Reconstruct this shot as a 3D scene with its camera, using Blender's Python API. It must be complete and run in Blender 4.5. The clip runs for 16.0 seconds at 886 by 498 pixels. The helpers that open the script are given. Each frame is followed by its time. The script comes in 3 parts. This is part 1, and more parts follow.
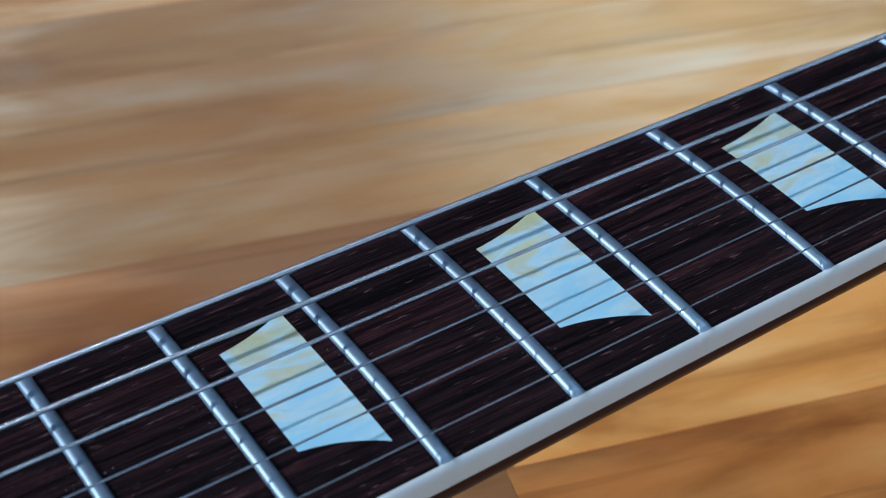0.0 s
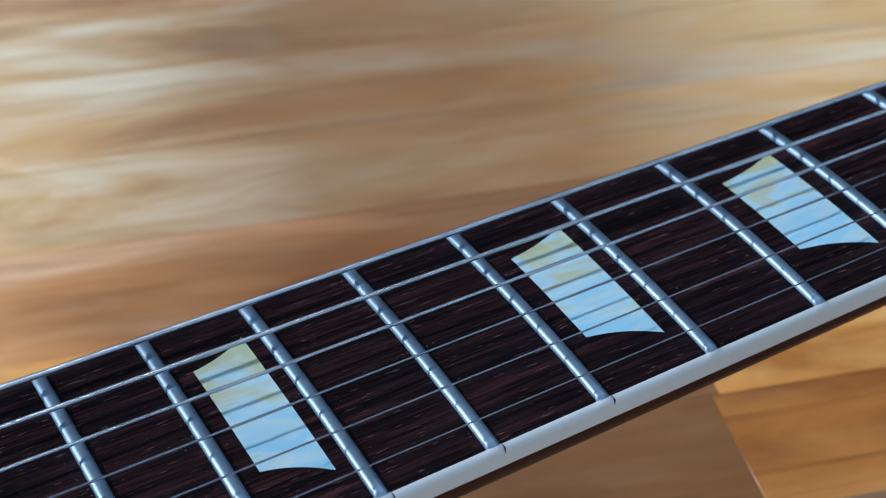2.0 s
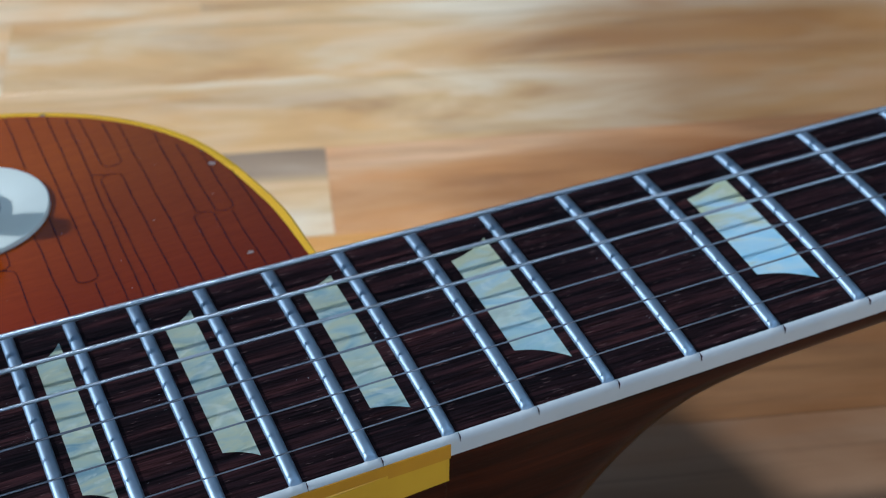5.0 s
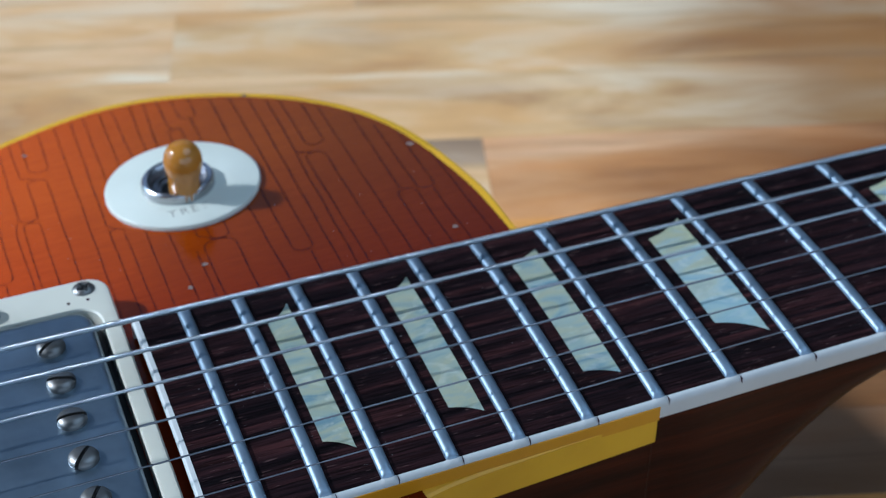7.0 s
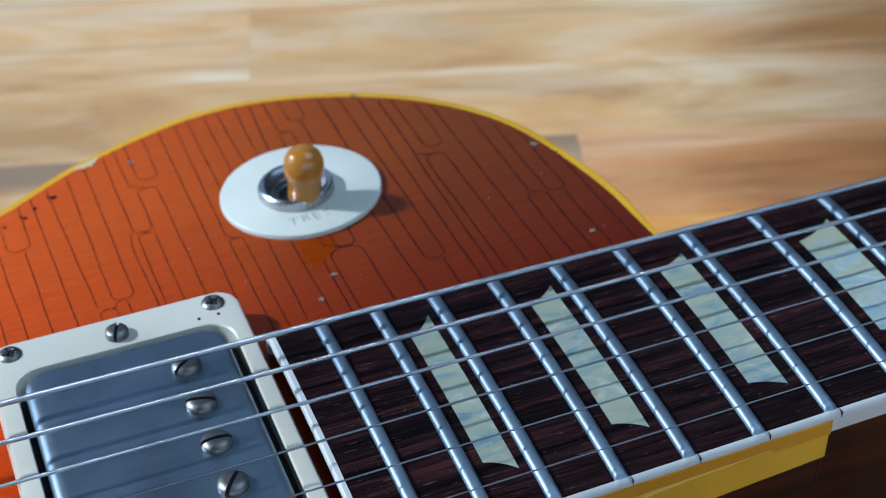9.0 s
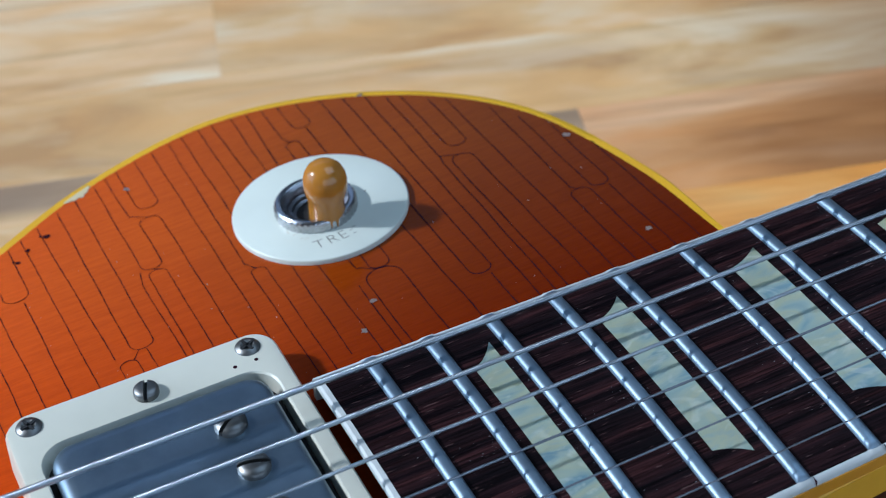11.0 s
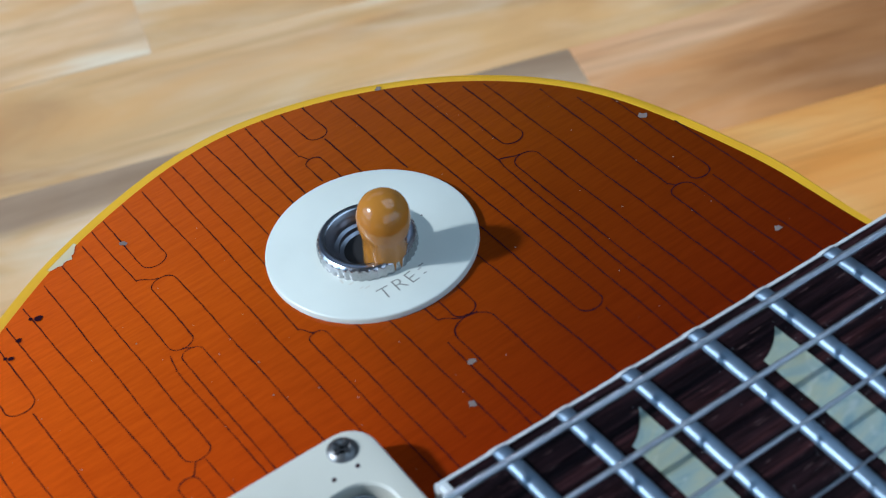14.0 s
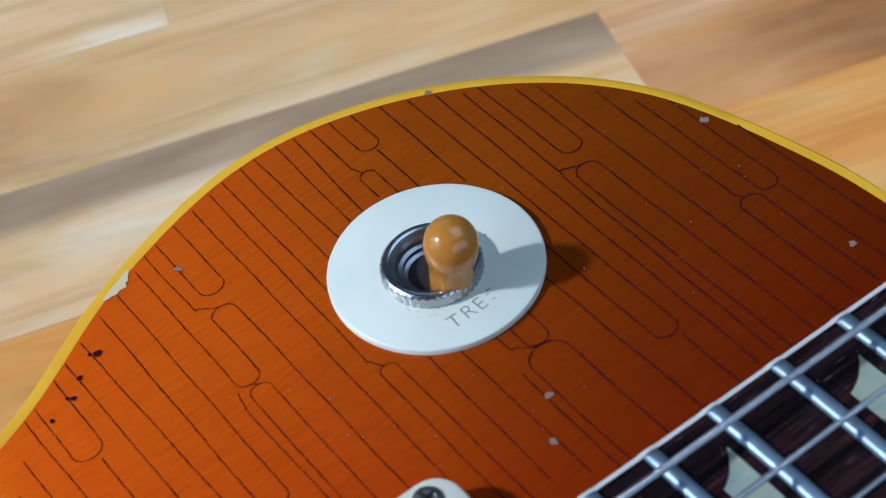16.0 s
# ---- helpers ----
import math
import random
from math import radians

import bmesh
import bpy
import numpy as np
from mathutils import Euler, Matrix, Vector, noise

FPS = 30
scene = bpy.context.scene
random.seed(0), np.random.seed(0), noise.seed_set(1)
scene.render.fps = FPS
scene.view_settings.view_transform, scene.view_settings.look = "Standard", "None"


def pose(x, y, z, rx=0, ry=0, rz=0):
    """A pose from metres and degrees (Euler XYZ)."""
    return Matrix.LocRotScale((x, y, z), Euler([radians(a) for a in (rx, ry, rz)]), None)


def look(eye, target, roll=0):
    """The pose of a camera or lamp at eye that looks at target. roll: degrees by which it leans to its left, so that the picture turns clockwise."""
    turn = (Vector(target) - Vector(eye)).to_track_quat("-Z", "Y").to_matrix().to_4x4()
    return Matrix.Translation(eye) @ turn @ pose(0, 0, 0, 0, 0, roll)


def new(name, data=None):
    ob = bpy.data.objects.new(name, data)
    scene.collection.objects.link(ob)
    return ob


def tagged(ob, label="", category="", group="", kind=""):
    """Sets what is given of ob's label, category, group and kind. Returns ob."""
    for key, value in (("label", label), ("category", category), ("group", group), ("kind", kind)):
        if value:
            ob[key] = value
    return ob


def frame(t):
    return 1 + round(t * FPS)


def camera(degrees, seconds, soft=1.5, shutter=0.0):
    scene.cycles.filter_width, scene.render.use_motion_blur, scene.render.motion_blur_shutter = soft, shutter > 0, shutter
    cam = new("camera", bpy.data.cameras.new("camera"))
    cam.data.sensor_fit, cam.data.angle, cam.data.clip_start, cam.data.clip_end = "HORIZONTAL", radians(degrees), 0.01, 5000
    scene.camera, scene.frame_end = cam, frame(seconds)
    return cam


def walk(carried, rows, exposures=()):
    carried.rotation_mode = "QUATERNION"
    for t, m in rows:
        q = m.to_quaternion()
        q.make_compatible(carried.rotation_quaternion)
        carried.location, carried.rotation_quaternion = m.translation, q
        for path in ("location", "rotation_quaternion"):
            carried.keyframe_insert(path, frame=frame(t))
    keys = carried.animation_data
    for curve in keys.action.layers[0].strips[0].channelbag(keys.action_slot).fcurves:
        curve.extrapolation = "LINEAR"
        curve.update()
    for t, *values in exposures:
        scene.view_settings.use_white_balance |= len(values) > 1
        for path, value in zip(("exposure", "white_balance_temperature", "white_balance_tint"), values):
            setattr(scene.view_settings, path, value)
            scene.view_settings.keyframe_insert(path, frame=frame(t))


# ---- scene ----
# ---- camera ----
ZF = 0.0755          # height of the fingerboard's edge over the table
DEG = 30.89
PATH = [
    (0.0, (0.3083, -0.1501, 0.2429), (0.43847, 0.04003, 0.05079), 0.82),
    (0.5, (0.2978, -0.1536, 0.2460), (0.42563, 0.03862, 0.05437), 0.77),
    (1.0, (0.2828, -0.1592, 0.2500), (0.40772, 0.03557, 0.05905), 0.77),
    (1.5, (0.2728, -0.1641, 0.2539), (0.39354, 0.03337, 0.06307), 0.56),
    (2.0, (0.2575, -0.1697, 0.2573), (0.37568, 0.03023, 0.06745), 0.65),
    (2.5, (0.2451, -0.1747, 0.2613), (0.35848, 0.02763, 0.07096), 0.55),
    (3.0, (0.2277, -0.1789, 0.2612), (0.33787, 0.02575, 0.07142), 0.68),
    (3.5, (0.2127, -0.1840, 0.2652), (0.31935, 0.02254, 0.07558), 0.68),
    (4.0, (0.1978, -0.1902, 0.2665), (0.29988, 0.01842, 0.07660), 0.60),
    (4.5, (0.1850, -0.1933, 0.2679), (0.28283, 0.01715, 0.07783), 0.36),
    (5.0, (0.1713, -0.1973, 0.2687), (0.26661, 0.01510, 0.07951), 0.37),
    (7.5, (0.1324, -0.2034, 0.2752), (0.21755, 0.01474, 0.08768), 0.22),
    (8.0, (0.1273, -0.2012, 0.2743), (0.21170, 0.01739, 0.08696), 0.00),
    (8.5, (0.1218, -0.1919, 0.2713), (0.20626, 0.02553, 0.08263), -0.31),
    (9.0, (0.1186, -0.1815, 0.2682), (0.20342, 0.03534, 0.07896), -0.61),
    (11.5, (0.1069, -0.1378, 0.2569), (0.20488, 0.06361, 0.05732), -3.70),
    (12.0, (0.1040, -0.1281, 0.2541), (0.20504, 0.06848, 0.05122), -4.11),
    (12.5, (0.1073, -0.1130, 0.2524), (0.21232, 0.07829, 0.04656), -4.43),
    (13.0, (0.1079, -0.1018, 0.2492), (0.21607, 0.08488, 0.04072), -4.60),
    (13.5, (0.1064, -0.0871, 0.2464), (0.21665, 0.09397, 0.03413), -4.75),
    (14.0, (0.1037, -0.0768, 0.2456), (0.21560, 0.09975, 0.03038), -4.69),
    (14.5, (0.1001, -0.0701, 0.2471), (0.21318, 0.10153, 0.02851), -4.65),
    (15.0, (0.1005, -0.0637, 0.2478), (0.21224, 0.10376, 0.02537), -4.69),
    (15.5, (0.1017, -0.0572, 0.2523), (0.21035, 0.10594, 0.02516), -4.97),
    (16.0, (0.1042, -0.0528, 0.2566), (0.21012, 0.10777, 0.02644), -5.47),
]
cam = camera(DEG, 16.0, soft=1.1)
cam.data.dof.use_dof = True
cam.data.dof.focus_distance = 0.260
cam.data.dof.aperture_fstop = 27.0
walk(cam, [(t, look(eye, target, roll)) for t, eye, target, roll in PATH], exposures=[(0.0, 0.92, 5260, 9), (10.0, 0.90, 5260, 9), (16.0, 0.86, 5260, 9)])

# ---- world, sun, window light and added fill ----
SUN_AZ, SUN_EL = 151.5, 35.0      # direction towards the sun, degrees from +x, and its height
world = bpy.data.worlds.new("sky")
scene.world = world
world.use_nodes = True
wn = world.node_tree
sky = wn.nodes.new("ShaderNodeTexSky")
sky.sky_type = 'NISHITA'
sky.sun_disc = False
sky.sun_elevation = radians(SUN_EL)
sky.sun_rotation = radians(90 - SUN_AZ)
wn.links.new(sky.outputs[0], wn.nodes["Background"].inputs[0])
wn.nodes["Background"].inputs[1].default_value = 0.05
sun = new("sun", bpy.data.lights.new("sun", 'SUN'))
sun.data.energy = 1.95
sun.data.angle = radians(4.0)
sun.data.color = (1.0, 0.97, 0.93)
sdir = Vector((math.cos(radians(SUN_AZ)) * math.cos(radians(SUN_EL)), math.sin(radians(SUN_AZ)) * math.cos(radians(SUN_EL)), math.sin(radians(SUN_EL))))
sun.matrix_world = look(tuple(sdir * 6), (0.2, 0.05, 0.07))


def area_lamp(name, eye, target, w, h, power, colour):
    lamp = new(name, bpy.data.lights.new(name, 'AREA'))
    lamp.data.shape = 'RECTANGLE'
    lamp.data.size, lamp.data.size_y = w, h
    lamp.data.energy, lamp.data.color = power, colour
    lamp.matrix_world = look(eye, target)
    return lamp


area_lamp("window_light_west", (-2.25, 1.5, 0.95), (0.0, 1.5, 0.95), 3.0, 1.5, 11, (0.44, 0.75, 1.0))
# fill from the south, added without a known window there
area_lamp("window_light_south", (0.5, -2.55, 1.2), (0.5, 0.0, 1.2), 4.0, 2.0, 15, (0.84, 0.93, 1.0))
area_lamp("window_light_north", (0.9, 3.05, 1.85), (0.9, 0.0, 1.85), 3.0, 1.1, 1.2, (0.80, 0.88, 1.0))
# overhead fill, added in an unseen ceiling opening
area_lamp("roof_window_light", (1.5, -0.2, 2.58), (1.5, -0.2, 0.0), 2.0, 2.0, 13.0, (0.72, 0.88, 1.0))


# ---- materials ----
def material(name, base, rough=0.5, metal=0.0, coat=0.0, coat_rough=0.05, ior=1.5):
    m = bpy.data.materials.new(name)
    m.use_nodes = True
    b = m.node_tree.nodes["Principled BSDF"]
    b.inputs["Base Color"].default_value = (*base, 1)
    b.inputs["Roughness"].default_value = rough
    b.inputs["Metallic"].default_value = metal
    b.inputs["Coat Weight"].default_value = coat
    b.inputs["Coat Roughness"].default_value = coat_rough
    b.inputs["IOR"].default_value = ior
    return m, m.node_tree, b


def node(nt, kind, **values):
    n = nt.nodes.new(kind)
    for k, v in values.items():
        n.inputs[k].default_value = v
    return n


def coords(nt, scale, kind="Object"):
    tc = nt.nodes.new("ShaderNodeTexCoord")
    mp = nt.nodes.new("ShaderNodeMapping")
    mp.inputs["Scale"].default_value = scale
    nt.links.new(tc.outputs[kind], mp.inputs[0])
    return mp.outputs[0]


def ramp(nt, fac, stops):
    r = nt.nodes.new("ShaderNodeValToRGB")
    el = r.color_ramp.elements
    while len(el) < len(stops):
        el.new(0.5)
    for e, (p, c) in zip(el, stops):
        e.position, e.color = p, (*c, 1)
    nt.links.new(fac, r.inputs[0])
    return r.outputs[0]


def noise_out(nt, vec, scale, detail=4.0, rough=0.55, distort=0.0):
    n = node(nt, "ShaderNodeTexNoise", Scale=scale, Detail=detail, Roughness=rough, Distortion=distort)
    nt.links.new(vec, n.inputs["Vector"])
    return n.outputs["Fac"]


def mix(nt, fac, a, b, how='MIX'):
    m = nt.nodes.new("ShaderNodeMix")
    m.data_type, m.blend_type = 'RGBA', how
    for sock, v in ((m.inputs[0], fac), (m.inputs[6], a), (m.inputs[7], b)):
        if isinstance(v, (int, float)):
            sock.default_value = v
        elif isinstance(v, tuple):
            sock.default_value = (*v, 1)
        else:
            nt.links.new(v, sock)
    return m.outputs[2]


def bump(nt, b, height, strength, dist):
    n = node(nt, "ShaderNodeBump", Strength=strength, Distance=dist)
    nt.links.new(height, n.inputs["Height"])
    nt.links.new(n.outputs[0], b.inputs["Normal"])


def ranged(nt, fac, lo, hi):
    r = nt.nodes.new("ShaderNodeMapRange")
    r.inputs[3].default_value, r.inputs[4].default_value = lo, hi
    nt.links.new(fac, r.inputs[0])
    return r.outputs[0]


def rosewood():
    m, nt, b = material("rosewood", (0.03, 0.012, 0.01), 0.45)
    b.inputs["Specular IOR Level"].default_value = 0.05
    streak = noise_out(nt, coords(nt, (18, 420, 200)), 1.0, 5, 0.6, 0.4)
    fine = noise_out(nt, coords(nt, (90, 2600, 1500)), 1.0, 4, 0.6)
    pores = noise_out(nt, coords(nt, (260, 2600, 1500)), 1.0, 2, 0.5)
    col = ramp(nt, streak, [(0.36, (0.0055, 0.0035, 0.0045)), (0.48, (0.0135, 0.0065, 0.0078)), (0.58, (0.025, 0.0100, 0.0112)), (0.72, (0.052, 0.018, 0.0175))])
    dark = ramp(nt, fine, [(0.40, (0.25, 0.25, 0.25)), (0.58, (1, 1, 1))])
    col = mix(nt, 1.0, col, dark, 'MULTIPLY')
    pale = ramp(nt, pores, [(0.67, (0, 0, 0)), (0.71, (1, 1, 1))])
    col = mix(nt, ranged(nt, pale, 0, 0.3), col, (0.22, 0.13, 0.12))
    nt.links.new(col, b.inputs["Base Color"])
    nt.links.new(ranged(nt, fine, 0.38, 0.62), b.inputs["Roughness"])
    bump(nt, b, fine, 0.35, 0.0004)
    return m


def pearl(name, tint):
    """Mother of pearl: cream and green at the bass end, blue towards the treble end, with soft cross bands."""
    m, nt, b = material(name, tint, 0.2, 0.0, 0.6, 0.08)
    tc = nt.nodes.new("ShaderNodeTexCoord")
    sep = nt.nodes.new("ShaderNodeSeparateXYZ")
    nt.links.new(tc.outputs["Object"], sep.inputs[0])
    cloud = noise_out(nt, coords(nt, (60, 150, 60)), 1.0, 3, 0.5, 1.6)
    band = noise_out(nt, coords(nt, (70, 420, 80)), 1.0, 3, 0.5, 1.4)
    along = nt.nodes.new("ShaderNodeMath")
    along.operation = 'MULTIPLY_ADD'
    nt.links.new(sep.outputs[1], along.inputs[0])
    along.inputs[1].default_value = 13.0
    nt.links.new(cloud, along.inputs[2])
    blue = ramp(nt, along.outputs[0], [(0.30, (0.50, 0.84, 1.0)), (0.50, (0.68, 0.91, 0.98)), (0.66, (0.72, 0.77, 0.56)), (0.80, (0.74, 0.74, 0.40))])
    green = ramp(nt, cloud, [(0.30, (0.26, 0.40, 0.44)), (0.44, (0.46, 0.56, 0.48)), (0.58, (0.56, 0.60, 0.42)), (0.72, (0.42, 0.54, 0.54))])
    where = nt.nodes.new("ShaderNodeMapRange")
    where.inputs[1].default_value, where.inputs[2].default_value = 0.235, 0.335
    nt.links.new(sep.outputs[0], where.inputs[0])
    col = mix(nt, where.outputs[0], green, blue)
    col = mix(nt, ranged(nt, band, -0.2, 0.42), col, mix(nt, 1.0, col, (0.72, 0.88, 1.0), 'MULTIPLY'))
    flash = noise_out(nt, coords(nt, (110, 160, 90)), 1.0, 2, 0.5, 2.2)
    col = mix(nt, ranged(nt, ramp(nt, flash, [(0.56, (0, 0, 0)), (0.68, (1, 1, 1))]), 0, 0.55), col, mix(nt, 0.5, col, (0.92, 0.95, 0.86)))
    b.inputs["Subsurface Weight"].default_value = 0.5
    b.inputs["Subsurface Radius"].default_value = (1.0, 1.0, 1.0)
    b.inputs["Subsurface Scale"].default_value = 0.0016
    nt.links.new(col, b.inputs["Base Color"])
    bump(nt, b, band, 0.10, 0.0006)
    return m


def plastic(name, base, rough=0.3, spots=0.12, tone=None):
    m, nt, b = material(name, base, rough)
    cloud = noise_out(nt, coords(nt, (30, 30, 30)), 1.0, 4)
    grain = noise_out(nt, coords(nt, (900, 900, 900)), 1.0, 3)
    other = tone or tuple(c * 0.86 for c in base)
    col = mix(nt, ramp(nt, cloud, [(0.40, (0, 0, 0)), (0.70, (1, 1, 1))]), base, other)
    nt.links.new(col, b.inputs["Base Color"])
    nt.links.new(ranged(nt, grain, rough - 0.06, rough + 0.08), b.inputs["Roughness"])
    bump(nt, b, grain, spots, 0.0001)
    return m


def metal(name, base, rough, wear=0.1, scale=400):
    m, nt, b = material(name, base, rough, 1.0)
    cloud = noise_out(nt, coords(nt, (scale, scale, scale)), 1.0, 5)
    big = noise_out(nt, coords(nt, (80, 80, 80)), 1.0, 4)
    nt.links.new(ranged(nt, cloud, rough - wear, rough + wear), b.inputs["Roughness"])
    col = mix(nt, ramp(nt, big, [(0.4, (0, 0, 0)), (0.7, (1, 1, 1))]), base, tuple(c * 0.72 for c in base))
    nt.links.new(col, b.inputs["Base Color"])
    return m


def lacquer():
    """A sunburst: amber in the middle of the body, orange-red round it; shade is painted in as red-brown towards the
    shoulder and neck.
    """
    m, nt, b = material("sunburst_lacquer_with_shade", (0.4, 0.09, 0.01), 0.13)
    b.inputs["Specular IOR Level"].default_value = 0.12
    tc = nt.nodes.new("ShaderNodeTexCoord")
    sep = nt.nodes.new("ShaderNodeSeparateXYZ")
    nt.links.new(tc.outputs["Object"], sep.inputs[0])
    cloud = noise_out(nt, coords(nt, (18, 18, 18)), 1.0, 3)
    shift = nt.nodes.new("ShaderNodeMath")
    shift.operation = 'MULTIPLY_ADD'
    nt.links.new(cloud, shift.inputs[0])
    shift.inputs[1].default_value = 0.022
    nt.links.new(sep.outputs[0], shift.inputs[2])
    slant = nt.nodes.new("ShaderNodeMath")
    slant.operation = 'MULTIPLY_ADD'
    nt.links.new(sep.outputs[1], slant.inputs[0])
    slant.inputs[1].default_value = -0.42
    nt.links.new(shift.outputs[0], slant.inputs[2])
    reach = nt.nodes.new("ShaderNodeMapRange")
    reach.inputs[1].default_value, reach.inputs[2].default_value = 0.048, 0.248
    nt.links.new(slant.outputs[0], reach.inputs[0])
    # the dark upper stops hold the shade by the neck joint as well
    col = ramp(nt, reach.outputs[0], [(0.06, (0.66, 0.24, 0.006)), (0.24, (0.57, 0.060, 0.0005)), (0.46, (0.38, 0.034, 0.0005)), (0.60, (0.21, 0.020, 0.0005)), (0.76, (0.125, 0.0125, 0.0005)), (0.97, (0.09, 0.009, 0.0005))])
    edge = nt.nodes.new("ShaderNodeMapRange")
    edge.inputs[1].default_value, edge.inputs[2].default_value = 0.030, 0.085
    nt.links.new(sep.outputs[1], edge.inputs[0])
    rise = nt.nodes.new("ShaderNodeMapRange")
    rise.inputs[1].default_value, rise.inputs[2].default_value, rise.inputs[3].default_value = 0.30, 0.60, 0.35
    nt.links.new(reach.outputs[0], rise.inputs[0])
    toasted = nt.nodes.new("ShaderNodeMath")
    toasted.operation = 'MULTIPLY'
    nt.links.new(edge.outputs[0], toasted.inputs[0])
    nt.links.new(rise.outputs[0], toasted.inputs[1])
    col = mix(nt, toasted.outputs[0], col, mix(nt, 1.0, col, (1.15, 2.3, 1.0), 'MULTIPLY'))
    flame = noise_out(nt, coords(nt, (120, 16, 20)), 1.0, 3, 0.5, 0.3)
    grain = noise_out(nt, coords(nt, (160, 1500, 200)), 1.0, 4, 0.65)
    col = mix(nt, ranged(nt, flame, 0.0, 0.22), col, mix(nt, 1.0, col, (1.5, 1.7, 1.2), 'MULTIPLY'))
    col = mix(nt, ranged(nt, ramp(nt, grain, [(0.36, (0, 0, 0)), (0.64, (1, 1, 1))]), 0.0, 0.38), col, mix(nt, 1.0, col, (0.62, 0.5, 0.4), 'MULTIPLY'))
    nt.links.new(col, b.inputs["Base Color"])
    bump(nt, b, grain, 0.08, 0.0003)
    return m


def mahogany():
    m, nt, b = material("mahogany", (0.12, 0.035, 0.015), 0.3)
    b.inputs["Specular IOR Level"].default_value = 0.14
    grain = noise_out(nt, coords(nt, (24, 500, 500)), 1.0, 5, 0.6, 0.3)
    pores = noise_out(nt, coords(nt, (220, 2500, 2500)), 1.0, 2)
    col = ramp(nt, grain, [(0.35, (0.012, 0.002, 0.0008)), (0.6, (0.036, 0.0055, 0.0018)), (0.75, (0.06, 0.011, 0.003))])
    col = mix(nt, ranged(nt, ramp(nt, pores, [(0.6, (0, 0, 0)), (0.7, (1, 1, 1))]), 0, 0.5), col, (0.03, 0.01, 0.006))
    nt.links.new(col, b.inputs["Base Color"])
    bump(nt, b, pores, 0.1, 0.0002)
    return m


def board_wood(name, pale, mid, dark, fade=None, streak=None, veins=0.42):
    """Stave wood; fade: where along the stave painted shade darkens it, and that colour; streak: a browner band across
    it, given likewise.
    """
    m, nt, b = material(name, mid, 0.3, 0.0, 0.12, 0.2)
    info = nt.nodes.new("ShaderNodeObjectInfo")
    tc = nt.nodes.new("ShaderNodeTexCoord")
    add = nt.nodes.new("ShaderNodeVectorMath")
    add.operation = 'MULTIPLY_ADD'
    nt.links.new(info.outputs["Random"], add.inputs[0])
    add.inputs[1].default_value = (7.0, 3.0, 5.0)
    nt.links.new(tc.outputs["Object"], add.inputs[2])

    def vec(scale):
        mp = nt.nodes.new("ShaderNodeMapping")
        mp.inputs["Scale"].default_value = scale
        nt.links.new(add.outputs[0], mp.inputs[0])
        return mp.outputs[0]

    wave = noise_out(nt, vec((9, 36, 30)), 1.0, 4, 0.55, 0.9)
    fine = noise_out(nt, vec((30, 700, 400)), 1.0, 4, 0.6)
    blot = noise_out(nt, vec((16, 60, 20)), 1.0, 4, 0.6, 0.6)
    col = ramp(nt, wave, [(0.36, pale), (0.50, mid), (0.66, dark)])
    col = mix(nt, ranged(nt, fine, 0.0, 0.4), col, tuple(0.7 * c for c in mid))
    col = mix(nt, ranged(nt, ramp(nt, blot, [(0.45, (0, 0, 0)), (0.7, (1, 1, 1))]), 0, 0.45), col, pale)
    vein = noise_out(nt, vec((5, 190, 90)), 1.0, 5, 0.62, 0.5)
    col = mix(nt, ranged(nt, ramp(nt, vein, [(0.54, (0, 0, 0)), (0.68, (1, 1, 1))]), 0, veins), col, tuple(0.62 * c for c in dark))
    warm = noise_out(nt, vec((11, 40, 20)), 1.0, 3, 0.55, 0.8)
    col = mix(nt, ranged(nt, ramp(nt, warm, [(0.42, (0, 0, 0)), (0.66, (1, 1, 1))]), 0, 0.5), col, (mid[0] * 1.04, mid[1] * 0.86, mid[2] * 0.62))
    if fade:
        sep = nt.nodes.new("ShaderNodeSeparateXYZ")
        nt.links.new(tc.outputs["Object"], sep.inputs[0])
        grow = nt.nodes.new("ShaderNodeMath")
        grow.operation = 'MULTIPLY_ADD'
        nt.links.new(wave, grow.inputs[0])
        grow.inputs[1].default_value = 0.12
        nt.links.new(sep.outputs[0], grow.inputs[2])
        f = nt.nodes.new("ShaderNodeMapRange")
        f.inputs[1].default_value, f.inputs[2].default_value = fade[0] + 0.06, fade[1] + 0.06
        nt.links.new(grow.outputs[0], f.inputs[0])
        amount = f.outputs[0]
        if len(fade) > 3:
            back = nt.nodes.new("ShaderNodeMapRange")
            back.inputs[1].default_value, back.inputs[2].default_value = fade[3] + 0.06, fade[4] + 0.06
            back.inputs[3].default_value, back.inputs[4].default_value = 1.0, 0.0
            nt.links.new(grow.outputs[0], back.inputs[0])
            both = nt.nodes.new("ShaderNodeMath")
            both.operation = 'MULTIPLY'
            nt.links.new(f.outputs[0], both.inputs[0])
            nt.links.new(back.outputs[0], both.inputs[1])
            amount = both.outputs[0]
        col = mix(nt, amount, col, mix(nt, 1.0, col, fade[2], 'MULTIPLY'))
    if streak:
        sep = nt.nodes.new("ShaderNodeSeparateXYZ")
        nt.links.new(tc.outputs["Object"], sep.inputs[0])
        drift = nt.nodes.new("ShaderNodeMath")
        drift.operation = 'MULTIPLY_ADD'
        nt.links.new(noise_out(nt, vec((9, 60, 30)), 1.0, 4, 0.6, 0.4), drift.inputs[0])
        drift.inputs[1].default_value = 0.008
        nt.links.new(sep.outputs[1], drift.inputs[2])
        f = nt.nodes.new("ShaderNodeMapRange")
        f.inputs[1].default_value, f.inputs[2].default_value = streak[0] + 0.004, streak[1] + 0.004
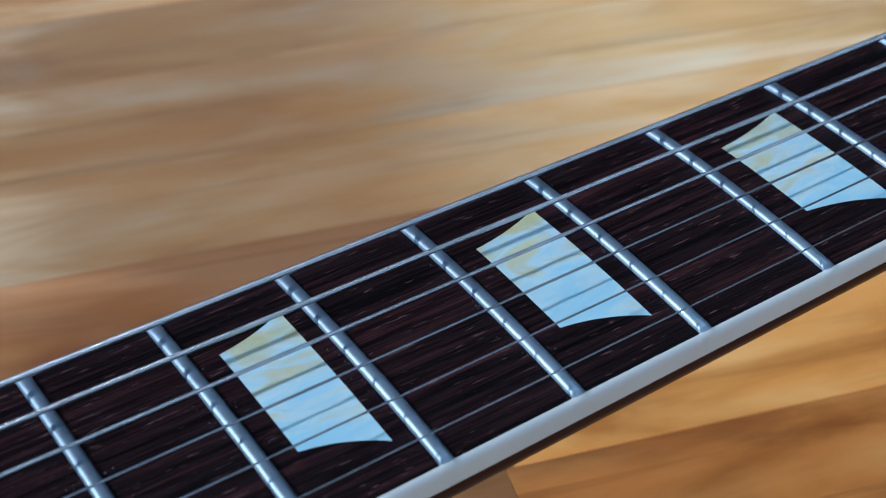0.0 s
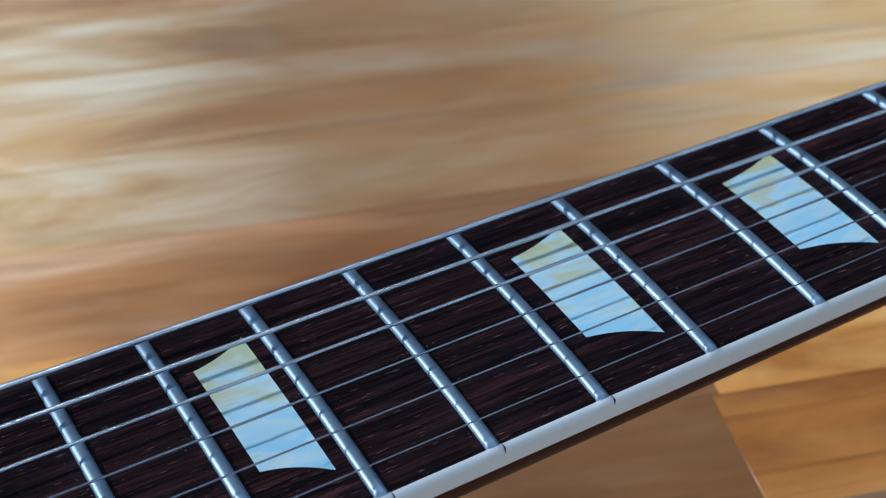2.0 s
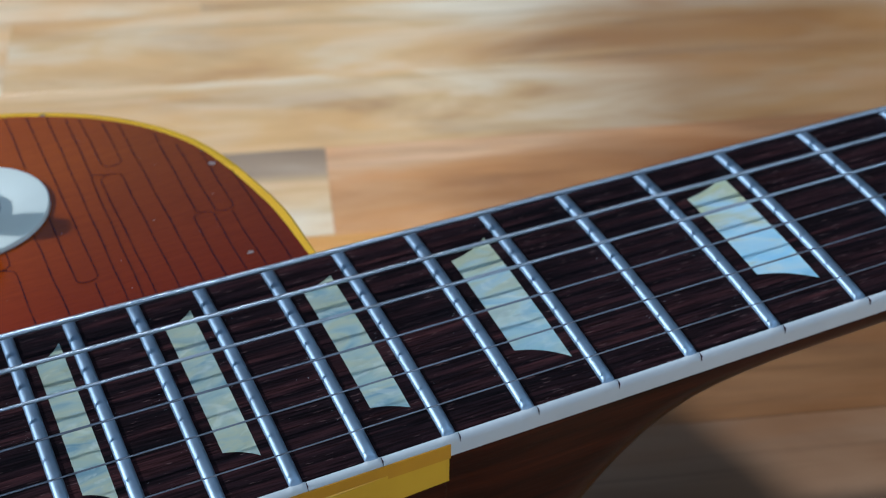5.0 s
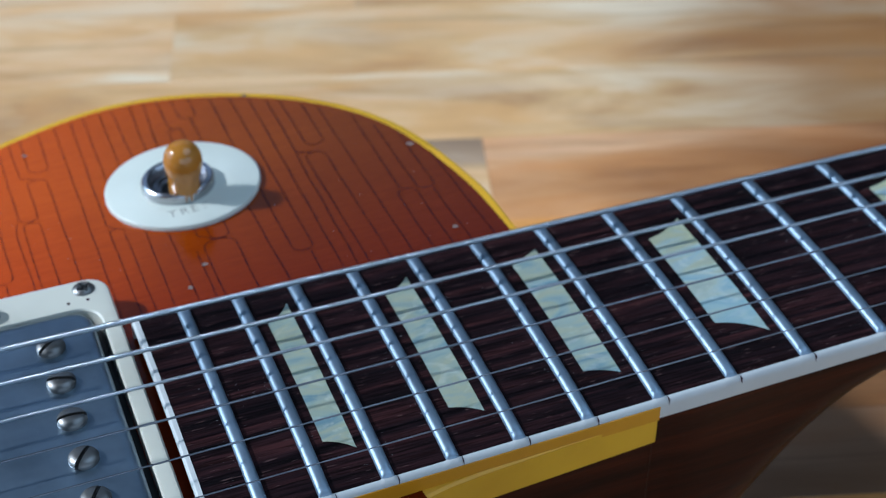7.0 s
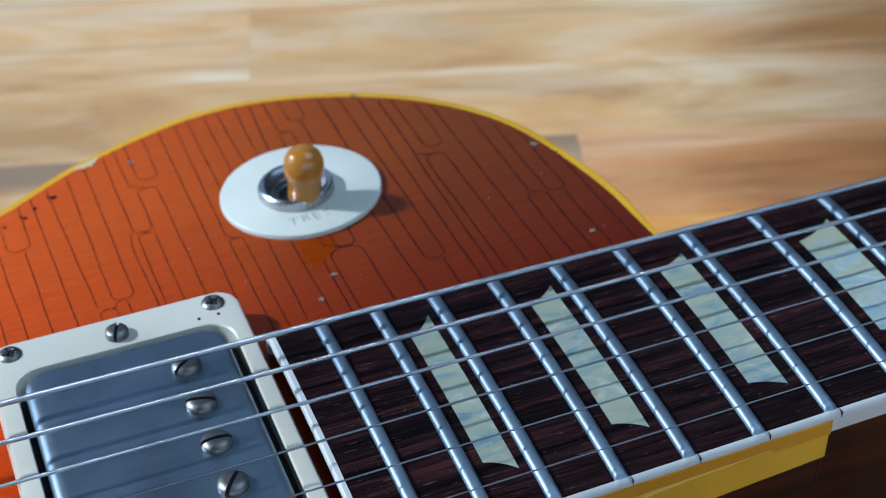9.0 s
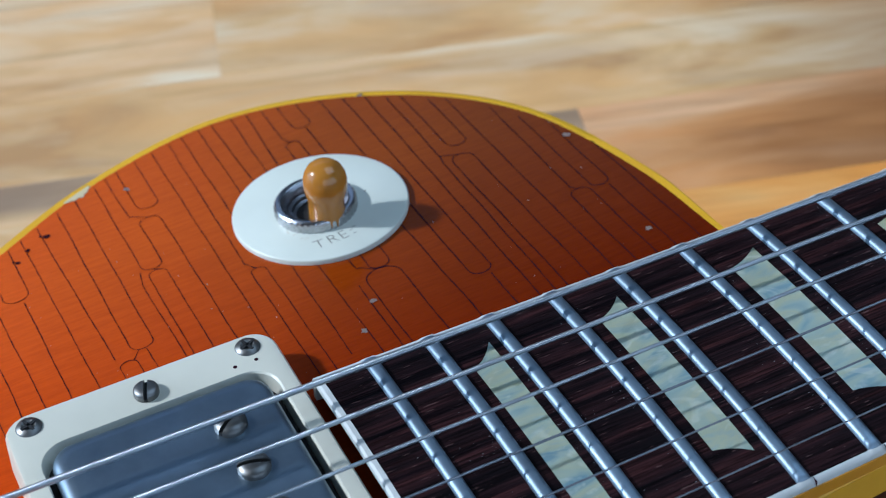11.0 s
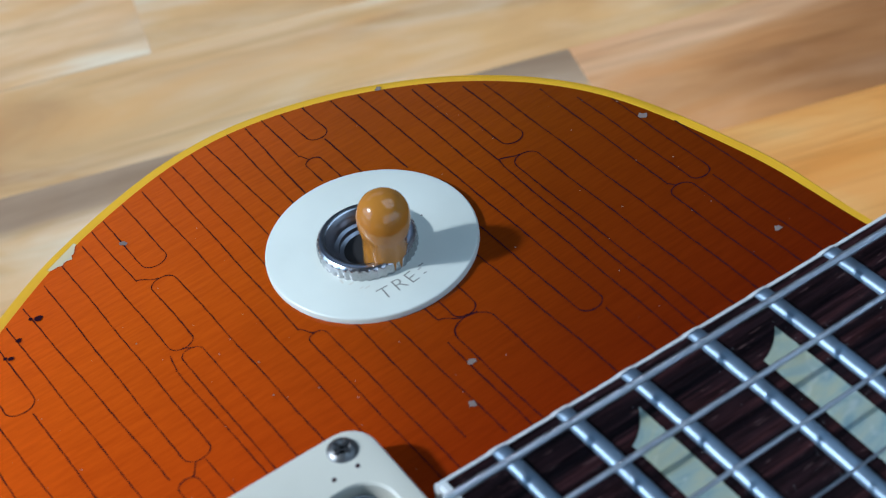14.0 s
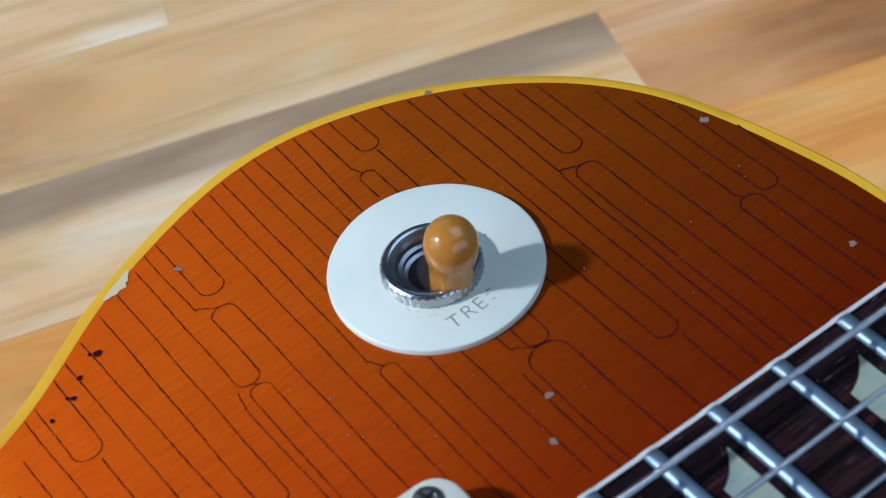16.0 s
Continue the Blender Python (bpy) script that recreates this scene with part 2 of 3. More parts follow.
        nt.links.new(drift.outputs[0], f.inputs[0])
        f.inputs[4].default_value = 0.82
        ash = ramp(nt, wave, [(0.36, streak[2]), (0.62, tuple(0.62 * c for c in streak[2]))])
        col = mix(nt, f.outputs[0], col, ash)
    tone = nt.nodes.new("ShaderNodeHueSaturation")
    nt.links.new(ranged(nt, info.outputs["Random"], 0.86, 1.12), tone.inputs["Value"])
    nt.links.new(col, tone.inputs["Color"])
    nt.links.new(tone.outputs[0], b.inputs["Base Color"])
    nt.links.new(ranged(nt, fine, 0.26, 0.4), b.inputs["Roughness"])
    bump(nt, b, fine, 0.06, 0.0004)
    return m


M_ROSE = rosewood()
M_PEARL = pearl("pearl_inlay", (0.6, 0.65, 0.6))
M_BIND = plastic("aged_white_binding", (0.54, 0.555, 0.53), 0.35)
M_YELLOW = plastic("yellowed_binding", (0.60, 0.27, 0.002), 0.42, 0.1, (0.48, 0.20, 0.002))
M_RIM = plastic("yellowed_rim_binding", (0.70, 0.385, 0.008), 0.42, 0.1, (0.58, 0.29, 0.005))
M_CREAM = plastic("cream_plastic", (0.60, 0.585, 0.48), 0.3)
M_WASHER = plastic("pale_washer_plastic", (0.66, 0.69, 0.60), 0.32, 0.08)
M_AMBER = plastic("amber_knob_plastic", (0.41, 0.175, 0.022), 0.14, 0.02, (0.32, 0.12, 0.016))
M_FRET = metal("nickel_silver_fret", (0.28, 0.36, 0.44), 0.52, 0.06)
M_STRING = metal("nickel_string", (0.48, 0.52, 0.56), 0.36, 0.06)
M_PLAIN = metal("plain_steel_string", (0.20, 0.21, 0.23), 0.3, 0.05)
M_COVER = metal("dull_nickel_cover", (0.29, 0.37, 0.45), 0.4, 0.08, 200)
M_SCREW = metal("worn_nickel_screw", (0.22, 0.22, 0.21), 0.44, 0.1)
# bushing metal darkened to imitate the dim surroundings it reflects
M_NUTWELL = metal("dark_reflection_bushing", (0.30, 0.30, 0.32), 0.32, 0.06)
M_CHROME = metal("chrome_nut", (0.52, 0.52, 0.53), 0.24, 0.08)
M_BUTTON = metal("dark_metal_button", (0.12, 0.11, 0.11), 0.4, 0.1)
M_LACQ = lacquer()
M_MAHOG = mahogany()
M_CRACK = material("dark_check_line", (0.021, 0.0035, 0.008), 0.7, 0.0, 0.0, 0.05, 1.15)[0]
# black that stands for the shade in slots, gaps and wells
M_DARK = material("black_recess_shade", (0.01, 0.01, 0.01), 0.7)[0]
M_INK = material("worn_ink", (0.20, 0.20, 0.17), 0.6)[0]
M_NICK = plastic("bare_wood_nick", (0.19, 0.14, 0.115), 0.7)
M_DUST = plastic("pale_dust", (0.30, 0.29, 0.30), 0.9)
M_BARE = plastic("bare_pale_chip", (0.62, 0.50, 0.29), 0.6)
M_BOARDS = {
    "pale": board_wood("pale_beech", (0.90, 0.74, 0.50), (0.78, 0.49, 0.22), (0.54, 0.29, 0.105)),
    "tan": board_wood("tan_beech", (0.72, 0.50, 0.28), (0.52, 0.29, 0.115), (0.33, 0.155, 0.05)),
    "orange": board_wood("orange_cherry", (0.88, 0.50, 0.17), (0.75, 0.34, 0.075), (0.42, 0.15, 0.025)),
    "brown": board_wood("brown_heartwood", (0.62, 0.30, 0.085), (0.47, 0.185, 0.042), (0.17, 0.055, 0.012), None, None, 0.75),
    # the fade of these two paints a soft cast shadow over neighbouring staves
    "pale_shade": board_wood("pale_beech_with_shade", (0.90, 0.74, 0.50), (0.78, 0.49, 0.21), (0.54, 0.29, 0.105), (0.26, 0.34, (0.46, 0.39, 0.34), 0.42, 0.50)),
    "orange_shade": board_wood("cherry_with_shade", (0.90, 0.54, 0.28), (0.77, 0.38, 0.14), (0.54, 0.23, 0.07), (0.26, 0.345, (0.36, 0.29, 0.23))),
    # beech darkened by colour for the shade under and beside the neck
    "neck_shade_grey": board_wood("grey_beech_with_neck_shade", (0.36, 0.22, 0.125), (0.27, 0.15, 0.078), (0.16, 0.08, 0.038)),
    "neck_shade": board_wood("beech_with_neck_shade", (0.34, 0.17, 0.07), (0.23, 0.105, 0.036), (0.13, 0.055, 0.02)),
    "pale_streak": board_wood("pale_beech_with_streak", (0.90, 0.76, 0.53), (0.76, 0.50, 0.24), (0.54, 0.29, 0.105), None, (0.2225, 0.2275, (0.40, 0.275, 0.175))),
}
# dark grey keeps the bounce from the unseen room low
M_WALL = plastic("unseen_room_grey", (0.15, 0.15, 0.155), 0.8)
M_FLOOR = plastic("grey_floor", (0.22, 0.20, 0.18), 0.7)


# ---- mesh helpers ----
def mesh_of(name, bm, material_, smooth=True):
    me = bpy.data.meshes.new(name)
    bm.normal_update()
    bm.to_mesh(me)
    bm.free()
    me.materials.append(material_)
    if smooth:
        me.polygons.foreach_set("use_smooth", [True] * len(me.polygons))
        me.set_sharp_from_angle(angle=radians(38))
    return me


def part(name, bm, material_, parent, label="", smooth=True):
    ob = new(name, mesh_of(name, bm, material_, smooth) if isinstance(bm, bmesh.types.BMesh) else bm)
    ob.parent = parent
    if label:
        tagged(ob, label)
    return ob


def thing(name, label, category, at=(0, 0, 0), group="", kind=""):
    ob = new(name)
    ob.empty_display_size = 0.02
    ob.location = at
    return tagged(ob, label, category, group, kind)


def lofted(rings, closed=True, caps=True):
    """A skin over rings of equal length."""
    bm = bmesh.new()
    vs = [[bm.verts.new(p) for p in ring] for ring in rings]
    n = len(vs[0])
    for a, b in zip(vs, vs[1:]):
        for i in range(n if closed else n - 1):
            j = (i + 1) % n
            bm.faces.new((a[i], a[j], b[j], b[i]))
    if caps:
        bm.faces.new(vs[0][::-1])
        bm.faces.new(vs[-1])
    bmesh.ops.recalc_face_normals(bm, faces=bm.faces)
    return bm


def box(lo, hi, bevel=0.0, seg=2):
    bm = bmesh.new()
    bmesh.ops.create_cube(bm, size=1.0)
    for v in bm.verts:
        v.co = [l + (c + 0.5) * (h - l) for c, l, h in zip(v.co, lo, hi)]
    if bevel:
        bmesh.ops.bevel(bm, geom=bm.edges[:], offset=bevel, segments=seg, affect='EDGES', profile=0.5)
    return bm


def turned(profile, n=32, centre=(0, 0)):
    """A turned shape from (radius, height) pairs."""
    rings = [[(centre[0] + max(r, 1e-5) * math.cos(2 * math.pi * k / n), centre[1] + max(r, 1e-5) * math.sin(2 * math.pi * k / n), z) for k in range(n)] for r, z in profile]
    return lofted(rings)


def rounded_rect(x0, x1, y0, y1, r, n=6):
    pts = []
    for cx, cy, a0 in ((x1 - r, y1 - r, 0), (x0 + r, y1 - r, 90), (x0 + r, y0 + r, 180), (x1 - r, y0 + r, 270)):
        for k in range(n + 1):
            a = radians(a0 + 90 * k / n)
            pts.append((cx + r * math.cos(a), cy + r * math.sin(a)))
    return pts


def smoothstep(a, b, x):
    t = min(max((x - a) / (b - a), 0), 1)
    return t * t * (3 - 2 * t)


def spline(ctrl, per=10):
    """A closed smooth line through control points."""
    out, n = [], len(ctrl)
    for i in range(n):
        p0, p1, p2, p3 = (np.array(ctrl[(i + k) % n], float) for k in (-1, 0, 1, 2))
        for k in range(per):
            t = k / per
            out.append(0.5 * (2 * p1 + (p2 - p0) * t + (2 * p0 - 5 * p1 + 4 * p2 - p3) * t * t + (3 * p1 - p0 - 3 * p2 + p3) * t ** 3))
    return out


# ---- table and unseen room ----
TURN = -16.9
table = thing("table", "butcher-block table of glued pale and orange wooden staves", "table")
tm = Matrix.Rotation(radians(TURN), 4, 'Z')
U0, U1 = -0.75, 1.05
VS = [-0.42, -0.375, -0.335, -0.29, -0.25, -0.205, -0.165, -0.12, -0.08, -0.035, 0.005, 0.05, 0.09, 0.118, 0.1536, 0.1985, 0.239, 0.277, 0.318, 0.352, 0.395, 0.44, 0.48, 0.525, 0.57, 0.61]
rng = random.Random(5)
# the darkest runs near the neck carry its shade in their wood colour
KNOWN = {0.239: [(U0, 0.02, "tan"), (0.02, 0.62, "pale_shade"), (0.62, U1, "pale")],
         0.277: [(U0, 0.14, "pale"), (0.14, 0.7, "pale_shade"), (0.7, U1, "pale")],
         0.1985: [(U0, -0.2, "tan"), (-0.2, 0.235, "pale_streak"), (0.235, 0.66, "orange_shade"), (0.66, U1, "tan")],
         0.1536: [(U0, 0.34, "orange"), (0.34, 0.42, "neck_shade"), (0.42, 0.8, "orange"), (0.8, U1, "tan")],
         0.118: [(U0, 0.0, "tan"), (0.0, 0.418, "neck_shade"), (0.418, U1, "brown")],
         0.318: [(U0, 0.2, "pale"), (0.2, 0.63, "pale_shade"), (0.63, U1, "pale")],
         0.09: [(U0, 0.1, "orange"), (0.1, 0.52, "neck_shade_grey"), (0.52, U1, "orange")]}


def stave(u0, u1, v0, v1, tone):
    g = 0.00001
    bm = box((u0 + g, v0 + g, -0.035), (u1 - g, v1 - g, 0.0), 0.00012, 1)
    ob = part("stave", bm, M_BOARDS[tone], table)
    ob.matrix_local = tm
    return ob


for v0, v1 in zip(VS, VS[1:]):
    runs = KNOWN.get(v0)
    if not runs:
        cuts, u = [U0], U0 + rng.uniform(0.15, 0.5)
        while u < U1 - 0.1:
            cuts.append(u)
            u += rng.uniform(0.3, 0.6)
        cuts.append(U1)
        runs = [(a, b, rng.choice(("pale", "pale", "tan", "tan", "orange"))) for a, b in zip(cuts, cuts[1:])]
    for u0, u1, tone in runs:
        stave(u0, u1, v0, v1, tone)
for uu in (U0 + 0.06, U1 - 0.06):
    for vv in (VS[0] + 0.06, VS[-1] - 0.06):
        part("leg", box((uu - 0.035, vv - 0.035, -0.75), (uu + 0.035, vv + 0.035, -0.036), 0.003), M_BOARDS["tan"], table).matrix_local = tm


def plain(name, lo, hi, mat):
    return tagged(new(name, mesh_of(name, box(lo, hi), mat, False)), kind="structure")


# unseen room, added to hold the light openings and limit the bounce
H = 2.6
plain("floor", (-2.3, -2.6, -0.85), (3.3, 3.1, -0.75), M_FLOOR)
for name, lo, hi in (("ceiling_west", (-2.4, -2.7), (0.5, 3.2)), ("ceiling_east", (2.5, -2.7), (3.4, 3.2)), ("ceiling_south", (0.5, -2.7), (2.5, -1.2)), ("ceiling_north", (0.5, 0.8), (2.5, 3.2))):
    plain(name, (*lo, H), (*hi, H + 0.1), M_WALL)
plain("wall_east", (3.3, -2.7, -0.75), (3.4, 3.2, H), M_WALL)


def wall_with_opening(name, along, at, lo, hi, w0, w1, z0, z1):
    """Four pieces of wall round an opening; along is the axis on which the wall runs."""
    def piece(suffix, a, b, c, d):
        low, high = ((at[0], a, c), (at[1], b, d)) if along == "y" else ((a, at[0], c), (b, at[1], d))
        plain(name + suffix, low, high, M_WALL)
    piece("_sill", lo, hi, -0.75, z0)
    piece("_lintel", lo, hi, z1, H)
    piece("_pier_a", lo, w0, z0, z1)
    piece("_pier_b", w1, hi, z0, z1)


wall_with_opening("wall_west", "y", (-2.4, -2.3), -2.7, 3.2, 0.0, 3.0, 0.2, 2.4)
wall_with_opening("wall_south", "x", (-2.7, -2.6), -2.3, 3.3, -1.5, 2.5, 0.2, 2.2)
wall_with_opening("wall_north", "x", (3.1, 3.2), -2.3, 3.3, -0.6, 2.4, 1.3, 2.4)

# ---- the guitar ----
SCALE = 0.62865
guitar = thing("electric_guitar", "sunburst solid-body electric guitar with checked amber lacquer, lying on the table", "guitar")


def fret_x(n):
    return SCALE * 2 ** (-n / 12)


def width(x):
    return (0.043 + (SCALE - x) * 0.0302) * 0.995


def bass_edge(x):
    """Half width on the bass side, a little fuller towards the body."""
    return width(x) / 2 + 0.0002 + 0.0009 * min(max(1 - (x - 0.17) / 0.25, 0), 1)


def crown(x, y):
    """The fingerboard's surface over its edge: a 12 inch radius."""
    h = width(x) / 2
    return ZF + (h * h - y * y) / (2 * 0.305)


FB0 = 0.1667                      # body end of the fingerboard


def top_z(x, y):
    """The carved top of the body."""
    a = max(abs(y), 0.0)
    a = math.sqrt(a * a + 0.012 ** 2)
    fall = -0.00607 + 0.0332 * (min(x, 0.26) - 0.18) - 0.0723 * (a - 0.05)
    if x < 0.1:
        fall += (0.1 - x) * 0.02
    return ZF + max(fall, -0.016)


OUTLINE = [(0.2475, 0.029), (0.2455, 0.055), (0.238, 0.083), (0.2225, 0.1025), (0.2, 0.1152), (0.1765, 0.1185), (0.149, 0.1104), (0.122, 0.0955),
           (0.09, 0.087), (0.055, 0.092), (0.015, 0.118), (-0.035, 0.145), (-0.09, 0.15), (-0.145, 0.125), (-0.182, 0.07), (-0.19, 0.0),
           (-0.182, -0.07), (-0.145, -0.125), (-0.09, -0.15), (-0.035, -0.145), (0.015, -0.118), (0.055, -0.094), (0.09, -0.092), (0.13, -0.105),
           (0.17, -0.113), (0.2, -0.106), (0.213, -0.092), (0.207, -0.078), (0.186, -0.064), (0.176, -0.05), (0.178, -0.042), (0.192, -0.0335), (0.212, -0.0283), (0.2505, -0.0271)]
curved = spline(OUTLINE, 8)
# the run along the cutaway and the neck joint is straight, with a square corner
outline = [Vector((p[0], p[1])) for p in curved[:8 * 32]]
outline += [Vector((0.212 + 0.0371 * k / 8, -0.0283 + 0.0012 * k / 8)) for k in range(1, 9)]
outline += [Vector((0.2492, -0.0266 + 0.054 * k / 8)) for k in range(9)]


def inset(line, d):
    out, n = [], len(line)
    for i in range(n):
        t = (line[(i + 1) % n] - line[i - 1]).normalized()
        out.append(line[i] + Vector((-t.y, t.x)) * d)
    return out


def body_part():
    """Mahogany back, resting on the table."""
    r1, r2 = inset(outline, 0.003), inset(outline, 0.0006)
    rings = [[(p.x, p.y, 0.0) for p in r1], [(p.x, p.y, 0.003) for p in r2], [(p.x, p.y, top_z(p.x, p.y) - 0.0075) for p in r2]]
    part("body", lofted(rings), M_MAHOG, guitar, "dark red-brown mahogany back")


def binding_part():
    inn = inset(outline, 0.0017)
    full = inset(outline, -0.0006)
    rim = [p.lerp(q, smoothstep(0.03, 0.05, p.y)) for p, q in zip(outline, full)]
    ro = [p + (q - p) * 0.25 for p, q in zip(rim, inn)]
    rings = [[(p.x, p.y, top_z(p.x, p.y) - 0.0074) for p in rim], [(p.x, p.y, top_z(p.x, p.y) - 0.0006) for p in rim],
             [(p.x, p.y, top_z(p.x, p.y) - 0.0001) for p in ro], [(p.x, p.y, top_z(p.x, p.y)) for p in inn], [(p.x, p.y, top_z(p.x, p.y) - 0.0074) for p in inn]]
    bm = lofted(rings + [rings[0]], True, False)
    bmesh.ops.remove_doubles(bm, verts=bm.verts, dist=1e-7)
    part("body_binding", bm, M_RIM, guitar, "yellowed plastic binding round the top")


def top_part():
    """The lacquered top: rings drawn in from the binding, so the surface follows the carve."""
    inn = inset(outline, 0.0017)
    rings = []
    spine = [Vector((min(max(p.x, -0.12), 0.2), 0.0)) for p in inn]
    for k in range(0, 49):
        f = (k / 48) ** 0.9
        ring = [p.lerp(s, f) for p, s in zip(inn, spine)]
        rings.append([(p.x, p.y, top_z(p.x, p.y)) for p in ring])
    bm = lofted(rings, True, False)
    bmesh.ops.remove_doubles(bm, verts=bm.verts, dist=1e-6)
    part("top", bm, M_LACQ, guitar, "glossy orange-amber lacquered top with fine checks")


body_part()
binding_part()
top_part()


# neck
def neck_part():
    rings = []
    for k in range(60):
        x = 0.2440 + (SCALE + 0.004 - 0.2440) * (k / 59) ** 1.5
        h = width(x) / 2 - 0.0002
        heel = 1 - smoothstep(0.257, 0.328, x)
        h -= 0.0006 * (1 - smoothstep(0.2495, 0.258, x)) + 0.0004 * (1 - smoothstep(0.244, 0.249, x))
        b = 0.0125 - 0.002 * (x - 0.3) / 0.3 + 0.043 * heel ** 2.8
        sq = 0.9 - 0.45 * heel
        ring = []
        for i in range(25):
            a = math.pi * i / 24
            c, s = math.cos(a), math.sin(a)
            ring.append((x, -h * math.copysign(abs(c) ** sq, c), ZF - 0.0039 - b * abs(s) ** sq))
        rings.append(ring)
    part("neck", lofted(rings), M_MAHOG, guitar, "red-brown mahogany neck with a rounded heel")


neck_part()


def fingerboard_part():
    rings = []
    for k in range(48):
        x = FB0 + 0.0012 + (SCALE - FB0 - 0.0012) * k / 47
        h, hb = width(x) / 2 - 0.0011, bass_edge(x) - 0.0011
        ys = [-h + (h + hb) * i / 16 for i in range(17)]
        rings.append([(x, -h, ZF - 0.0045)] + [(x, y, crown(x, y)) for y in ys] + [(x, hb, ZF - 0.0045)])
    return part("fingerboard", lofted(rings), M_ROSE, guitar, "dark brown rosewood fingerboard with open grain")


board = fingerboard_part()


def side_binding(sign, x0, x1, mat, label, drop):
    """Binding strip along one edge, with a nib left standing at each fret end."""
    n = 200
    xs = [x0 + (x1 - x0) * k / n for k in range(n + 1)]
    for f in range(1, 23):
        xs += [fret_x(f) + d for d in (-0.0016, -0.0009, 0.0009, 0.0016)]
    xs = sorted(x for x in xs if x0 <= x <= x1)
    rings = []
    for x in xs:
        h = width(x) / 2 if sign < 0 else bass_edge(x)
        nib = max([0.0] + [1 - smoothstep(0.0008, 0.0016, abs(x - fret_x(f))) for f in range(1, 23)])
        z = ZF + 0.00025 * nib
        prof = [(h - 0.0011, ZF - drop), (h - 0.0011, z + 0.0002), (h - 0.0005, z), (h - 0.0001, z - 0.0006), (h, z - 0.0012), (h, ZF - drop)]
        rings.append([(x, sign * y, zz) for y, zz in prof])
    return part("fingerboard_binding", lofted(rings), mat, guitar, label)


side_binding(-1, 0.2494, SCALE, M_BIND, "aged white fingerboard binding", 0.0038)
side_binding(1, FB0, SCALE, M_BIND, "aged white fingerboard binding", 0.0046)
side_binding(-1, FB0, 0.2494, M_BIND, "aged white fingerboard binding", 0.0008)


def stained_side():
    """The fingerboard's side over the cutaway, stained yellow."""
    rings = []
    for k in range(12):
        x = FB0 + 0.001 + (0.2493 - FB0 - 0.001) * k / 11
        h = width(x) / 2 + 0.0002
        rings.append([(x, -h, ZF - 0.0009), (x, -h, ZF - 0.0041), (x, -h + 0.0016, ZF - 0.0041), (x, -h + 0.0016, ZF - 0.0009)])
    part("stained_binding", lofted(rings), M_YELLOW, guitar, "yellow stained binding in the cutaway", False)


stained_side()


def end_binding():
    rings = []
    for i in range(17):
        h, hb = width(FB0) / 2 - 0.0011, bass_edge(FB0) - 0.0011
        y = -h + (h + hb) * i / 16
        z = crown(FB0, y) + 0.0002
        rings.append([(FB0, y, z - 0.0014), (FB0, y, z - 0.0004), (FB0 + 0.0004, y, z), (FB0 + 0.0012, y, z), (FB0 + 0.0012, y, z - 0.0014)])
    part("end_binding", lofted(rings), M_BIND, guitar, "aged white binding across the fingerboard's end")


end_binding()


def fret_part(n):
    x0 = fret_x(n)
    h = width(x0) / 2 - 0.0008
    rings = []
    ends = [(-h, 0.25), (-h + 0.0004, 0.8), (-h + 0.001, 1.0)]
    mid = [(-h + 0.001 + (2 * h - 0.002) * i / 16, 1.0) for i in range(1, 16)]
    more = bass_edge(x0) - width(x0) / 2
    rows = ends + mid + [(-y + more, s) for y, s in ends[::-1]]
    for y, s in rows:
        ring = []
        for k in range(9):
            a = math.pi * k / 8
            ring.append((x0 + 0.0012 * math.cos(a), y, crown(x0, y) - 0.0001 + s * 0.00112 * math.sin(a) ** 0.62))
        rings.append(ring)
    part("fret", lofted(rings), M_FRET, board)


for n in range(1, 23):
    fret_part(n)


def inlay_part(n):
    """A crown-topped trapezoid of pearl, a hair over the wood."""
    xa, xb = fret_x(n), fret_x(n - 1)
    gap = xb - xa
    lo, hi = (0.245, 0.80) if n < 17 else (0.29, 0.745)
    x0, x1 = xa + gap * lo, xa + gap * hi
    narrow = n > 16
    bl, br = (0.0175 if narrow else 0.0111 + 0.00036 * (n - 5)), 0.0145 + 0.00044 * (n - 5) + (0.0006 if narrow else 0.0)
    tl, tr = (0.0155 if narrow else 0.0103 + 0.00022 * (n - 5)), 0.0153 + 0.00019 * (n - 3)
    bm = bmesh.new()
    n_ = 10
    top, low = [], []
    for k in range(n_ + 1):
        f = k / n_
        x = x0 + (x1 - x0) * f
        bow = 0.4 * f + 0.6 * f ** 2.2
        top.append((x, bl + (br - bl) * bow))
        low.append((x, -tl - (tr - tl) * bow))
    cols = []
    for (x, e), (_, l) in zip(top, low):
        cols.append([bm.verts.new((x, l + (e - l) * i / 8, crown(x, l + (e - l) * i / 8) + 0.00005)) for i in range(9)])
    for a, b in zip(cols, cols[1:]):
        for i in range(8):
            bm.faces.new((a[i], b[i], b[i + 1], a[i + 1]))
    bmesh.ops.solidify(bm, geom=bm.faces[:], thickness=0.0008)
    bmesh.ops.recalc_face_normals(bm, faces=bm.faces[:])
    part("inlay", bm, M_PEARL, board, "blue and cream pearl trapezoid inlay")


for n in (3, 5, 7, 9, 12, 15, 17, 19, 21):
    inlay_part(n)

# hairline cracks in the treble binding beside each fret end
for n in range(9, 23):
    cx = fret_x(n) + 0.0016
    ch = width(cx) / 2
    crack = box((cx, -ch - 0.00004, ZF - 0.0010), (cx + 0.00007, -ch + 0.0010, ZF + 0.00022))
    part("binding_crack", crack, M_CRACK, board, "", False)

